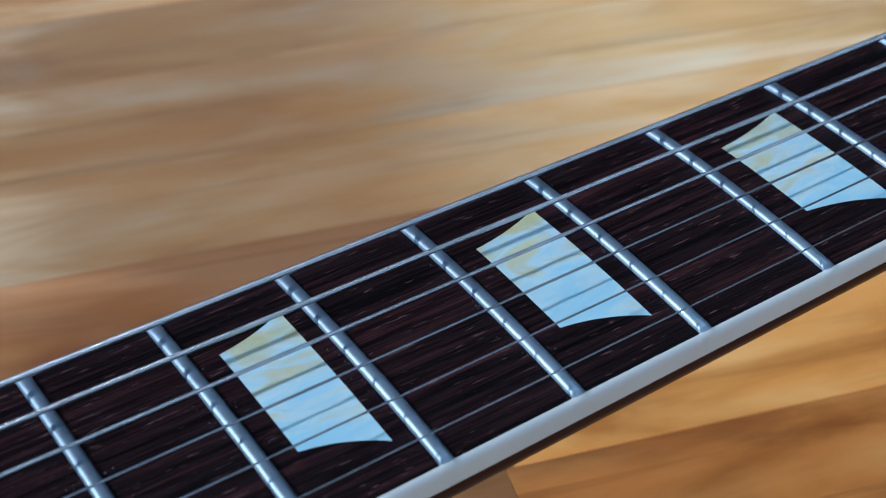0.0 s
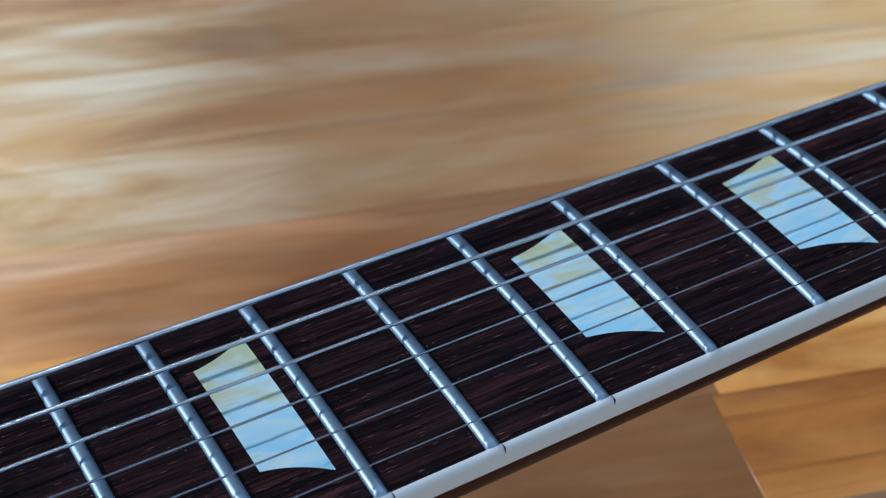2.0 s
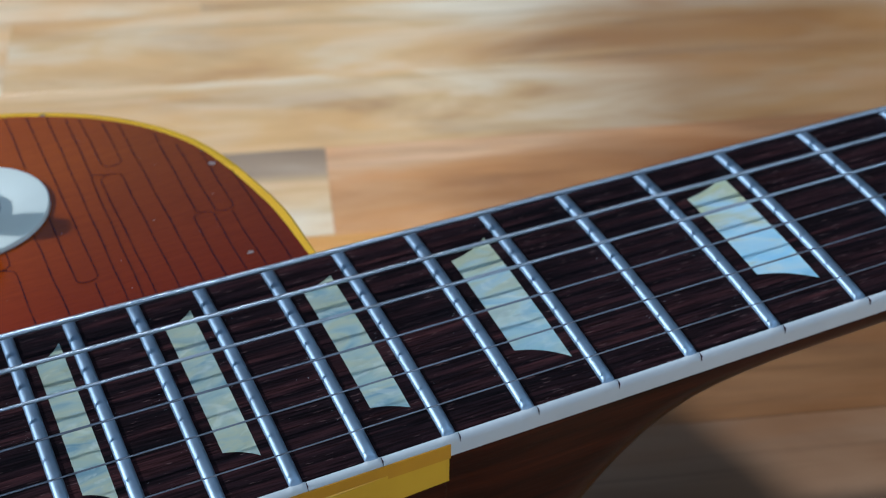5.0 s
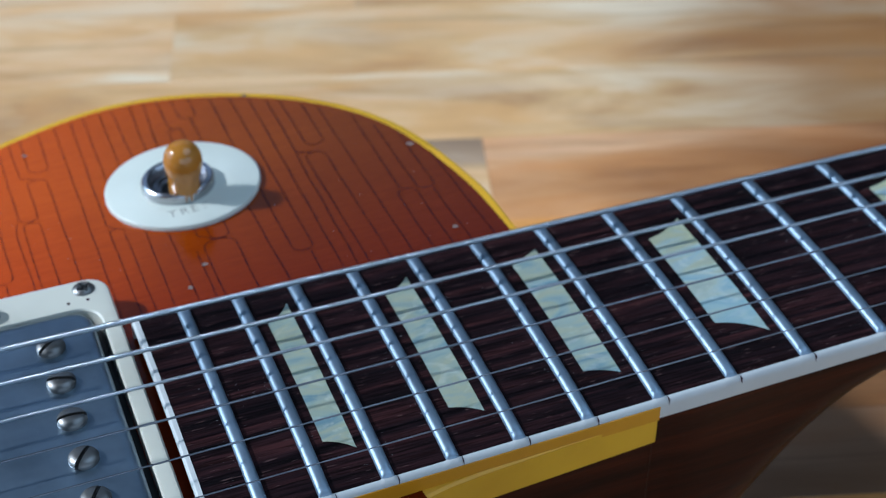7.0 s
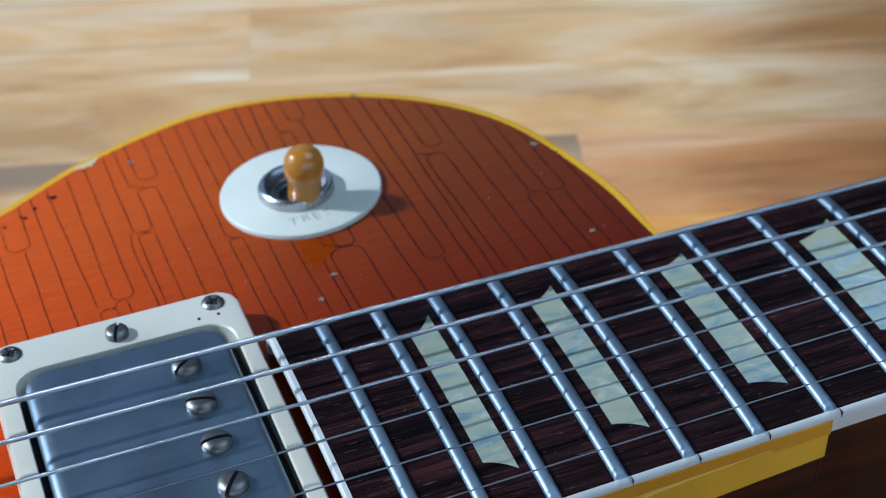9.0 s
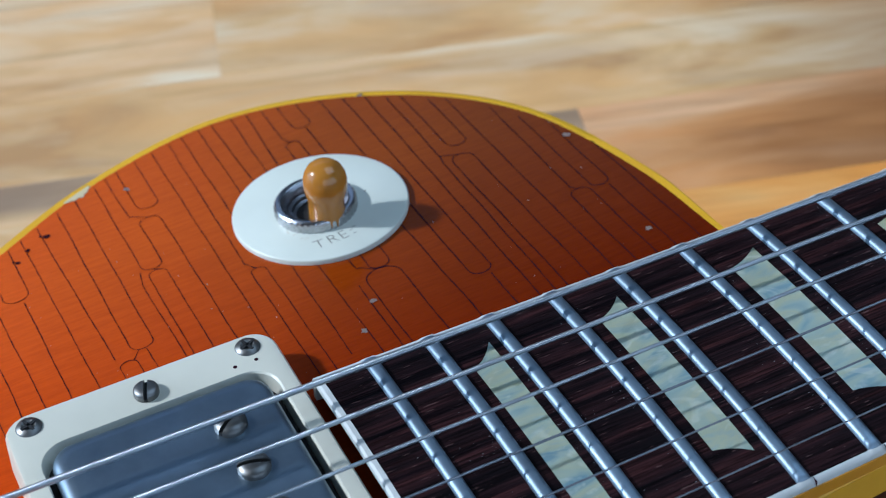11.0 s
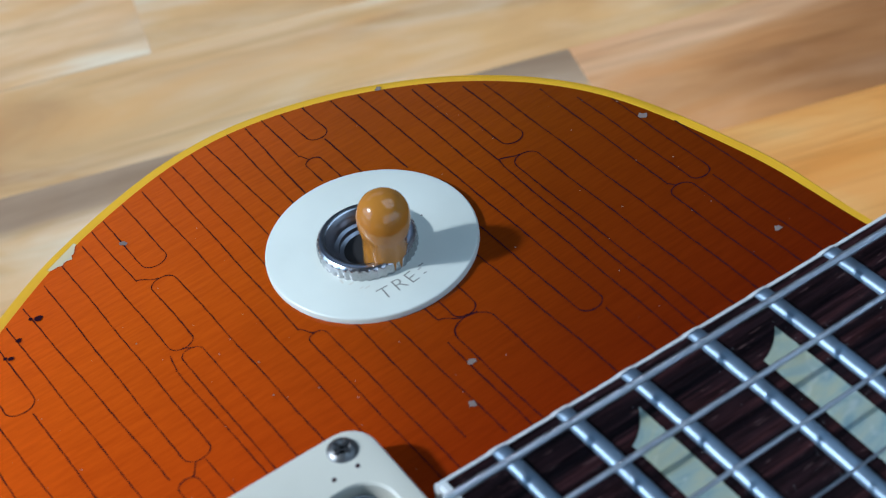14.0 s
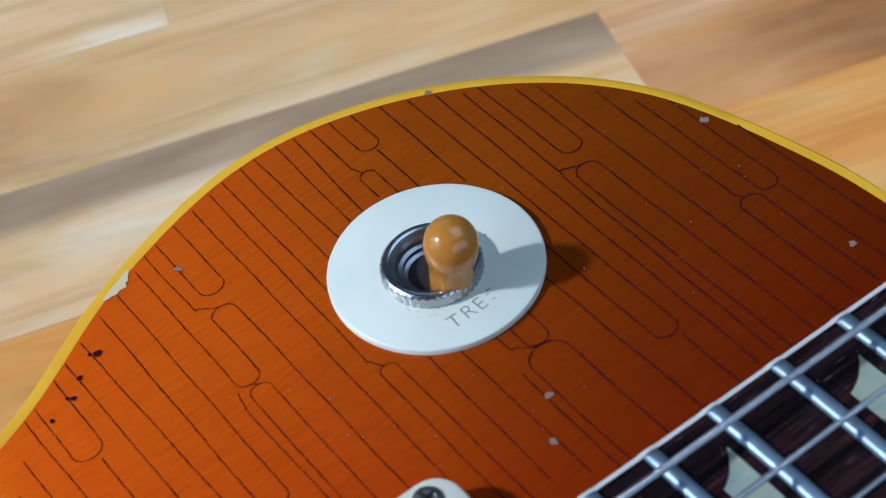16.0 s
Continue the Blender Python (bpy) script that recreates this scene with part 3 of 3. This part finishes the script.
# nut and plain headstock, out of sight
part("nut", box((SCALE, -0.0215, ZF - 0.004), (SCALE + 0.005, 0.0215, ZF + 0.0035), 0.0006), M_BIND, guitar)
hs = [(SCALE + 0.005, 0.021), (SCALE + 0.03, 0.036), (SCALE + 0.1, 0.04), (SCALE + 0.17, 0.037)]
part("headstock", lofted([[(x, -h, ZF - 0.004 - (x - SCALE) * 0.28), (x, h, ZF - 0.004 - (x - SCALE) * 0.28), (x, h, ZF - 0.018 - (x - SCALE) * 0.28), (x, -h, ZF - 0.018 - (x - SCALE) * 0.28)] for x, h in hs]), M_MAHOG, guitar, "", False)
part("bridge", box((-0.006, -0.037, top_z(0, 0) - 0.001), (0.006, 0.037, ZF + 0.0055), 0.002), M_CHROME, guitar)


# strings
def string_z(x, y):
    return ZF + 0.0026 + 0.0023 * (1 - x / SCALE) + 0.0007 * (1 - (y / 0.026) ** 2)


def string_part(yb, yn, d, wound):
    r = d / 2
    steps = 60
    if wound:
        pitch = max(d * 0.24, 0.00022)
        steps = int(SCALE / pitch) * 4
    sides = 8 if wound else 10
    me = bpy.data.meshes.new("string")
    verts, faces = [], []
    for k in range(steps + 1):
        f = k / steps
        x = SCALE * f
        y = yb + (yn - yb) * f
        z = string_z(x, y)
        rr = r * (1.0 - 0.17 * (1 - math.cos(math.pi * k / 2)) / 2 if wound else 1.0)
        for i in range(sides):
            a = 2 * math.pi * i / sides
            verts.append((x, y + rr * math.cos(a), z + rr * math.sin(a)))
    for k in range(steps):
        for i in range(sides):
            j = (i + 1) % sides
            faces.append((k * sides + i, k * sides + j, (k + 1) * sides + j, (k + 1) * sides + i))
    me.from_pydata(verts, [], faces)
    me.materials.append(M_STRING if wound else M_PLAIN)
    me.polygons.foreach_set("use_smooth", [True] * len(me.polygons))
    part("string", me, None, guitar, "wound steel string" if wound else "plain steel string")


for i, (d, wound) in enumerate(((0.00120, True), (0.00094, True), (0.0007, True), (0.00044, False), (0.00034, False), (0.00027, False))):
    string_part(0.0255 - 0.0102 * i, 0.0178 - 0.00712 * i, d, wound)

# ---- pickup ----
RX0, RX1, RY = 0.1186, 0.1654, 0.0450
RZ = ZF - 0.0004
CX0, CX1, CY = 0.1238, 0.1600, 0.0342
CZ = ZF + 0.0010
pickup_ring = part("pickup_ring", lofted([
    [(x, y, top_z(x, y) - 0.002) for x, y in rounded_rect(RX0, RX1, -RY, RY, 0.0045)],
    [(x, y, RZ - 0.0009) for x, y in rounded_rect(RX0 + 0.0004, RX1 - 0.0004, -RY + 0.0004, RY - 0.0004, 0.0042)],
    [(x, y, RZ - 0.0002) for x, y in rounded_rect(RX0 + 0.0008, RX1 - 0.0008, -RY + 0.0008, RY - 0.0008, 0.004)],
    [(x, y, RZ) for x, y in rounded_rect(RX0 + 0.0015, RX1 - 0.0015, -RY + 0.0015, RY - 0.0015, 0.0036)],
    [(x, y, RZ) for x, y in rounded_rect(CX0 - 0.0014, CX1 + 0.0020, -CY - 0.0018, CY + 0.0018, 0.0048)],
    [(x, y, RZ - 0.0003) for x, y in rounded_rect(CX0 - 0.0012, CX1 + 0.0017, -CY - 0.0016, CY + 0.0016, 0.0047)],
    [(x, y, RZ - 0.006) for x, y in rounded_rect(CX0 - 0.0011, CX1 + 0.0016, -CY - 0.0015, CY + 0.0015, 0.0046)]], True, False),
    M_CREAM, guitar, "cream plastic pickup ring")
part("recess", lofted([[(x, y, z) for x, y in rounded_rect(CX0 - 0.0010, CX1 + 0.0015, -CY - 0.0014, CY + 0.0014, 0.0045)] for z in (RZ - 0.006, RZ - 0.0035)]), M_DARK, pickup_ring, "", False)
cover_rings = []
for ins, dz in ((0, -0.004), (0, -0.0016), (0.0002, -0.0009), (0.0007, -0.0004), (0.0015, -0.0001), (0.0026, 0.0)):
    cover_rings.append([(x, y, CZ + dz) for x, y in rounded_rect(CX0 + ins, CX1 - ins, -CY + ins, CY - ins, 0.0042 - ins * 0.6)])
pickup = part("pickup_cover", lofted(cover_rings), M_COVER, guitar, "dull grey nickel pickup cover")


def slot_head(r, h, dome, slot_w, depth):
    """The head as two lobes with an open slot between them and a floor under it."""
    bm = bmesh.new()
    for sgn in (1, -1):
        prof = [(1.0, -0.001), (1.0, h * 0.5), (0.95, h * 0.66), (0.8, h * 0.66 + dome * 0.55), (0.5, h * 0.66 + dome * 0.88), (0.12, h * 0.66 + dome)]
        rings = []
        a0 = math.asin(slot_w / 2 / r)
        for fr, z in prof:
            rr = r * fr
            ring = []
            for k in range(13):
                a = a0 + (math.pi - 2 * a0) * k / 12
                ring.append((rr * math.cos(a), sgn * max(rr * math.sin(a), slot_w / 2), z))
            rings.append(ring)
        sub = lofted(rings)
        me = bpy.data.meshes.new("tmp")
        sub.to_mesh(me)
        sub.free()
        bm.from_mesh(me)
        bpy.data.meshes.remove(me)
    floor_ = turned([(r * 0.97, -0.001), (r * 0.97, h * 0.66 + dome - depth), (1e-5, h * 0.66 + dome - depth)], 24)
    for f in floor_.faces:
        f.material_index = 1
    me = bpy.data.meshes.new("tmp")
    floor_.to_mesh(me)
    floor_.free()
    bm.from_mesh(me)
    bpy.data.meshes.remove(me)
    bmesh.ops.recalc_face_normals(bm, faces=bm.faces[:])
    return bm


for i, turn in enumerate((33, -16, -2, 52, 60, 30)):
    ob = part("pole_screw", slot_head(0.00265, 0.0013, 0.0007, 0.0007, 0.0009), M_SCREW, pickup, "worn slotted pole screw")
    ob.data.materials.append(M_DARK)
    ob.location = (0.1511, 0.0248 - 0.00992 * i, CZ)
    ob.rotation_euler = (0, 0, radians(turn))


def cross_screw():
    r = 0.0023
    bm = turned([(r, -0.002), (r, 0.0002), (r * 0.85, 0.0007), (r * 0.5, 0.001), (r * 0.3, 0.00075), (1e-5, 0.0004)], 28)
    # two dark boxes stand for the shaded cross slot
    for w, l in ((0.0014, 0.00025), (0.00025, 0.0014)):
        sub = box((-w, -l, 0.0003), (w, l, 0.00108))
        for f in sub.faces:
            f.material_index = 1
        me = bpy.data.meshes.new("tmp")
        sub.to_mesh(me)
        sub.free()
        bm.from_mesh(me)
        bpy.data.meshes.remove(me)
    return bm


for sx in (0.1231, 0.1602):
    for sy in (0.0413, -0.0413):
        sc = part("ring_screw", cross_screw(), M_SCREW, pickup_ring, "cross-head ring screw")
        sc.location = (sx, sy, RZ - 0.0004)
        sc.rotation_euler = (0, 0, radians(20))
        sc.data.materials.append(M_DARK)
for sy in (0.0393, -0.0393):
    hsn = part("height_screw", slot_head(0.0021, 0.0017, 0.0005, 0.0006, 0.0011), M_SCREW, pickup_ring, "slotted height screw")
    hsn.data.materials.append(M_DARK)
    hsn.location = (0.1420, sy, RZ)
    hsn.rotation_euler = (0, 0, radians(70))
for hx, hy in ((0.1567, 0.0399), (0.1604, 0.0399)):
    part("old_hole", turned([(0.00035, -0.001), (0.00035, 0.00004), (1e-5, 0.00005)], 10), M_CRACK, pickup_ring).location = (hx, hy - 0.002, RZ)

# ---- toggle switch ----
SX, SY = 0.1881, 0.0767
SZ = top_z(SX, SY)
tilt = Matrix.Translation((SX, SY, SZ)) @ Euler((math.atan(-0.07), math.atan(-0.033), 0)).to_matrix().to_4x4()
switch = part("switch_washer", turned([(0.0058, -0.0006), (0.0165, -0.0006), (0.0168, -0.0003), (0.0168, 0.0008), (0.0167, 0.0010), (0.0165, 0.0011), (0.0058, 0.0011), (0.0058, -0.0006)], 72), M_WASHER, guitar, "pale cream round switch washer with worn lettering")
switch.matrix_local = tilt


def turned_open(profile, n):
    return lofted([[(r * math.cos(2 * math.pi * k / n), r * math.sin(2 * math.pi * k / n), z) for k in range(n)] for r, z in profile], True, False)


def knurled_nut():
    n, r = 120, 0.0079
    prof = [(1.0, 0.0011), (1.0, 0.0027), (0.975, 0.0031), (0.93, 0.0034), (0.84, 0.0034), (0.80, 0.0032)]
    rings = []
    for f, z in prof:
        ring = []
        for k in range(n):
            rr = r * f
            if f > 0.99 and k % 3 == 0:
                rr *= 0.968
            a = 2 * math.pi * k / n
            ring.append((rr * math.cos(a), rr * math.sin(a), z))
        rings.append(ring)
    return lofted(rings, True, False)


nut = part("knurled_nut", knurled_nut(), M_CHROME, switch, "shiny knurled round nut")
nut.location = (-0.0010, -0.0006, 0)
bush = part("bushing", turned_open([(0.0064, 0.0033), (0.0059, 0.0029), (0.0053, 0.0022), (0.0052, 0.0015), (0.0046, 0.0013), (0.0045, 0.0006), (0.0039, 0.0004), (0.0037, -0.0015)], 48), M_NUTWELL, switch, "stepped bushing inside the nut, darkened for its dim reflection")
bush.location = (-0.0010, -0.0006, 0)
part("well", turned([(0.0054, -0.0005), (0.0054, 0.0003), (1e-5, 0.0003)], 24, (-0.001, -0.001)), M_DARK, switch)
lean = Matrix.Translation((-0.0008, -0.0046, -0.0022)) @ Euler((radians(5), radians(4), 0)).to_matrix().to_4x4()
part("lever", turned([(0.0012, -0.003), (0.0012, 0.004), (1e-5, 0.0041)], 16), M_CHROME, switch).matrix_local = lean
knob = part("switch_tip", turned([(0.0022, 0.0026), (0.0031, 0.0027), (0.0034, 0.0032), (0.0034, 0.0065), (0.0034, 0.0086), (0.0037, 0.0094), (0.0039, 0.0102), (0.0041, 0.0114), (0.0041, 0.0128),
                                       (0.0038, 0.0141), (0.0033, 0.0151), (0.0025, 0.0159), (0.0014, 0.0164), (1e-5, 0.0166)], 36), M_AMBER, switch, "glossy amber plastic switch tip")
knob.matrix_local = lean


def lettering(word, x, y, size, turn):
    cu = bpy.data.curves.new("lettering", 'FONT')
    cu.body, cu.size, cu.extrude, cu.offset = word, size, 0.00001, -0.00007
    tmp = bpy.data.objects.new("tmp", cu)
    scene.collection.objects.link(tmp)
    bpy.context.view_layer.update()
    me = bpy.data.meshes.new_from_object(tmp)
    bpy.data.objects.remove(tmp)
    me.materials.clear()
    me.materials.append(M_INK)
    ob = part("lettering", me, None, switch, "worn engraved letter")
    ob.matrix_local = pose(x, y, 0.00113, 0, 0, turn)
    return ob


for ch, x, y, turn in (("T", -0.0060, -0.0122, -4), ("R", -0.0033, -0.0122, 0), ("E", -0.0008, -0.0123, 6)):
    lettering(ch, x, y, 0.0037, turn)
for x, y, w, h in ((0.0022, -0.0098, 0.0009, 0.00016), (0.0018, -0.0117, 0.0006, 0.00015), (0.0016, -0.0104, 0.0007, 0.00014), (0.0089, -0.0009, 0.0003, 0.0003)):
    part("worn_stroke", box((x, y, 0.0010), (x + w, y + h, 0.00113)), M_INK, switch, "", False)
for x, y, w, h in ((-0.0080, -0.0060, 0.0008, 0.00025), (-0.0072, -0.0078, 0.0006, 0.0002), (-0.0086, -0.0050, 0.0003, 0.0009), (-0.0066, -0.0083, 0.0009, 0.0002)):
    part("scratch", box((x, y, 0.0010), (x + w, y + h, 0.00112)), M_CREAM, switch, "", False)


# ---- lacquer checks ----
# pairs that close towards the neck, or towards the rim: x of both sides, y of the closed end, y of the open ends (mm)
CUPS = [(128.2, 132.9, 82.4, 97, 100), (144.3, 148.5, 57.3, 105, 107), (153.0, 157.0, 77.6, 109, 92.5), (158.3, 162.6, 96.4, 112, 113.5), (194.4, 198.2, 104.6, 116, 115),
        (217.6, 221.8, 80.8, 104, 99), (234.0, 237.8, 53.6, 83, 78.5), (203.0, 207.2, 42.9, 69, 111), (188.6, 192.6, 54.5, 61, 61)]
CAPS = [(157.0, 161.2, 93.6, 89, 47), (153.4, 156.9, 77.0, 46, 46), (190.5, 193.4, 101.2, 95, 93), (169.8, 172.7, 67.0, 30, 30), (215.8, 220.3, 77.8, 30, 30), (229.2, 233.3, 55.0, 30, 30),
        (186.4, 193.1, 54.4, 31, 30), (141.2, 144.4, 55.6, 48, 47)]
# single checks: x at both ends, y from and to (mm)
LONG = [(119.3, 119.6, 84, 46), (122.6, 123.4, 89, 46), (125.9, 127.6, 95, 46), (131.5, 131.9, 81.4, 46), (135.7, 136.8, 101.5, 46), (139.4, 141.1, 103.5, 57), (146.8, 147.2, 57, 46), (155.7, 155.9, 111, 95.4),
        (151.6, 152.2, 74, 46), (166.6, 166.0, 115, 31), (170.6, 169.7, 116, 69), (173.6, 173.2, 117, 84), (177.5, 176.4, 117.5, 36), (180.4, 181.2, 117, 33), (184.7, 183.9, 117, 92)]
LONG += [(188.0, 186.7, 117, 94), (191.1, 190.9, 117, 103), (196.6, 196.5, 104, 92), (202.9, 202.6, 114, 88), (214.9, 214.6, 104.5, 79), (211.3, 210.4, 110, 31), (224.8, 224.9, 97, 29), (230.8, 230.4, 89, 56),
         (214.2, 213.4, 77.5, 31), (236.9, 237.3, 53, 29), (241.5, 242.3, 69, 29), (206.1, 206.2, 42, 30), (198.9, 199.5, 64, 30), (184.8, 184.6, 52, 31), (186.2, 186.4, 60, 56.5)]


def check_paths():
    r = random.Random(11)
    paths = []

    def wob(pts):
        ph, amp = r.uniform(0, 6), r.uniform(0.03, 0.08)
        return [(x + amp * math.sin(ph + y * 0.35) + 0.03 * math.sin(ph * 3 + y * 1.9), y) for x, y in pts]

    def line(xa, xb, ya, yb):
        n = max(3, int(abs(yb - ya) / 1.0))
        return [(xa + (xb - xa) * k / n, ya + (yb - ya) * k / n) for k in range(n + 1)]

    for x0, x1, yc, ya, yb in CUPS:
        rad = (x1 - x0) / 2
        arc = [((x0 + x1) / 2 - rad * math.cos(math.pi * k / 12), yc + rad * 0.8 * (1 - math.sin(math.pi * k / 12))) for k in range(13)]
        paths.append(wob(line(x0, x0, ya, yc + rad * 0.8)[:-1] + arc + line(x1, x1, yc + rad * 0.8, yb)[1:]))
    for x0, x1, yc, ya, yb in CAPS:
        rad = (x1 - x0) / 2
        arc = [((x0 + x1) / 2 - rad * math.cos(math.pi * k / 12), yc - rad * 0.8 * (1 - math.sin(math.pi * k / 12))) for k in range(13)]
        paths.append(wob(line(x0, x0, ya, yc - rad * 0.8)[:-1] + arc + line(x1, x1, yc - rad * 0.8, yb)[1:]))
    # short hooks that join a cap to the cup beside it
    for cup, cap in ((2, 1), (1, 7), (8, 6)):
        (a0, a1, ay), (b0, b1, by) = CUPS[cup][:3], CAPS[cap][:3]
        xs, ys = ((b0 + b1) / 2 + 0.3 * (b1 - b0), (a0 + a1) / 2 - 0.15 * (a1 - a0)), (by - 0.3, ay + 0.15)
        paths.append([(xs[0] + (xs[1] - xs[0]) * k / 6, ys[0] + (ys[1] - ys[0]) * smoothstep(0, 1, k / 6)) for k in range(7)])
    # singles that bend into the crown of a cap
    for xa, ya, xb, yb in ((155.9, 95.6, 159.0, 93.7), (190.9, 103.2, 191.8, 101.3), (214.6, 79.2, 218.0, 77.9), (230.4, 56.2, 231.2, 55.1), (169.7, 69.2, 171.1, 67.1), (186.4, 56.6, 189.7, 54.5), (152.4, 77.6, 151.6, 74.2), (214.7, 79.0, 214.2, 77.3)):
        paths.append([(xa + (xb - xa) * k / 6, ya + (yb - ya) * smoothstep(0, 1, k / 6)) for k in range(7)])
    for xa, xb, ya, yb in LONG:
        paths.append(wob(line(xa, xb, ya, yb)))
    return paths


def inside(x, y):
    hit, n = False, len(outline)
    for i in range(n):
        a, b = outline[i], outline[i - 1]
        if (a.y > y) != (b.y > y) and x < (b.x - a.x) * (y - a.y) / (b.y - a.y) + a.x:
            hit = not hit
    return hit


def checks_part():
    verts, faces = [], []
    r = random.Random(3)
    for path in check_paths():
        pts = [(x / 1000, y / 1000) for x, y in path]
        pts = [p for p in pts if inside(p[0] + 0.0013, p[1] + 0.0013) and inside(p[0] - 0.0013, p[1] + 0.0013)]
        if len(pts) < 3:
            continue
        base = len(verts)
        for i, (x, y) in enumerate(pts):
            a, b = pts[max(i - 1, 0)], pts[min(i + 1, len(pts) - 1)]
            t = Vector((b[0] - a[0], b[1] - a[1])).normalized()
            hw = (0.000075 + 0.00003 * smoothstep(0.17, 0.2, x)) * r.uniform(0.6, 1.4)
            z = top_z(x, y) + 0.00006
            verts += [(x - t.y * hw, y + t.x * hw, z), (x + t.y * hw, y - t.x * hw, z)]
        for i in range(len(pts) - 1):
            j = base + 2 * i
            faces.append((j, j + 1, j + 3, j + 2))
    me = bpy.data.meshes.new("lacquer_checking")
    me.from_pydata(verts, [], faces)
    me.materials.append(M_CRACK)
    ob = part("lacquer_checking", me, None, guitar, "fine dark check lines in the lacquer")
    tagged(ob, kind="stuff")


checks_part()


def nick_part(x, y, size, mat, seed):
    r = random.Random(seed)
    bm = bmesh.new()
    vs = [bm.verts.new((x + size * r.uniform(0.45, 1.1) * math.cos(a), y + size * r.uniform(0.45, 1.1) * math.sin(a), 0)) for a in (2 * math.pi * k / 9 for k in range(9))]
    for v in vs:
        v.co.z = top_z(v.co.x, v.co.y) + 0.00014
    bm.faces.new(vs)
    part("nick", bm, mat, guitar, "", False)


for i, (x, y, s) in enumerate(((185.2, 46.7, 0.75), (180.6, 40.2, 0.8), (238.5, 71.6, 0.9), (235.8, 37.4, 0.8), (158.4, 104.8, 0.75), (210.7, 108.7, 0.7))):
    nick_part(x / 1000, y / 1000, s / 1000, M_NICK, i)
for i, (x, y, s) in enumerate(((140.4, 98.7, 0.8), (139.4, 99.4, 0.5), (136.1, 96.6, 0.55), (133.4, 93.8, 0.65), (132.8, 94.4, 0.4), (129.1, 92.3, 0.5))):
    nick_part(x / 1000, y / 1000, s / 1000, M_CRACK, 20 + i)
for i in range(9):
    nick_part(rng.uniform(0.13, 0.24), rng.uniform(0.045, 0.09), 0.00022, M_NICK, 40 + i)

def dust_part():
    """Fine pale dust and lint beside the frets and on the lacquer."""
    r = random.Random(17)
    verts, faces = [], []

    def speck(x, y, z, size):
        base, a0 = len(verts), r.uniform(0, 6)
        for k in range(4):
            a = a0 + math.pi * k / 2
            q = size * r.uniform(0.5, 1.1)
            verts.append((x + q * math.cos(a), y + q * math.sin(a), z))
        faces.append(tuple(range(base, base + 4)))

    for n in range(3, 23):
        for _ in range(34):
            x = fret_x(n) + r.choice((-1, -1, 1)) * (0.0014 + abs(r.gauss(0, 0.0013)))
            y = r.uniform(-1, 1) ** 3 * 0.024 if r.random() < 0.5 else r.uniform(-0.021, 0.024)
            if x > FB0 + 0.002:
                speck(x, y, crown(x, y) + 0.00007, r.uniform(0.00004, 0.00010))
    for _ in range(90):
        x, y = r.uniform(0.125, 0.24), r.uniform(0.035, 0.105)
        if inside(x, y + 0.004) and inside(x + 0.004, y) and math.hypot(x - SX, y - SY) > 0.018:
            speck(x, y, top_z(x, y) + 0.00009, r.uniform(0.00005, 0.00014))
    me = bpy.data.meshes.new("dust")
    me.from_pydata(verts, [], faces)
    me.materials.append(M_DUST)
    tagged(part("dust", me, None, guitar, "fine pale dust specks"), kind="stuff")


dust_part()

part("strap_button", turned([(0.0035, 0.0), (0.0038, 0.002), (0.0042, 0.0055), (0.0066, 0.0066), (0.0072, 0.0078), (0.0068, 0.0092), (0.0045, 0.0100), (1e-5, 0.0102)], 28), M_BUTTON, guitar, "dark metal strap button").matrix_local = Matrix.Translation((0.2437, 0.061, ZF - 0.0305)) @ Vector((0.95, 0.3, 0)).to_track_quat('Z', 'Y').to_matrix().to_4x4()


def chip_part():
    """A pale chip out of the rim, baring binding and wood."""
    r = random.Random(8)
    bm = bmesh.new()
    a, b = Vector((0.1460, 0.1082)), Vector((0.1520, 0.1110))
    t = (b - a).normalized()
    nrm = Vector((-t.y, t.x))
    lo, hi = [], []
    for k in range(12):
        f = k / 11
        p = a.lerp(b, f) - nrm * 0.0009
        wid = 0.0016 * math.sin(math.pi * min(max(f, 0.04), 0.96)) * r.uniform(0.7, 1.15)
        for side, q in ((lo, p - nrm * wid), (hi, p + nrm * 0.0004)):
            side.append(bm.verts.new((q.x, q.y, top_z(q.x, q.y) + (0.00012 if side is lo else 0.0001))))
    for k in range(11):
        bm.faces.new((lo[k], lo[k + 1], hi[k + 1], hi[k]))
    bmesh.ops.recalc_face_normals(bm, faces=bm.faces[:])
    part("rim_chip", bm, M_BARE, guitar, "pale bare chip in the rim", False)


chip_part()
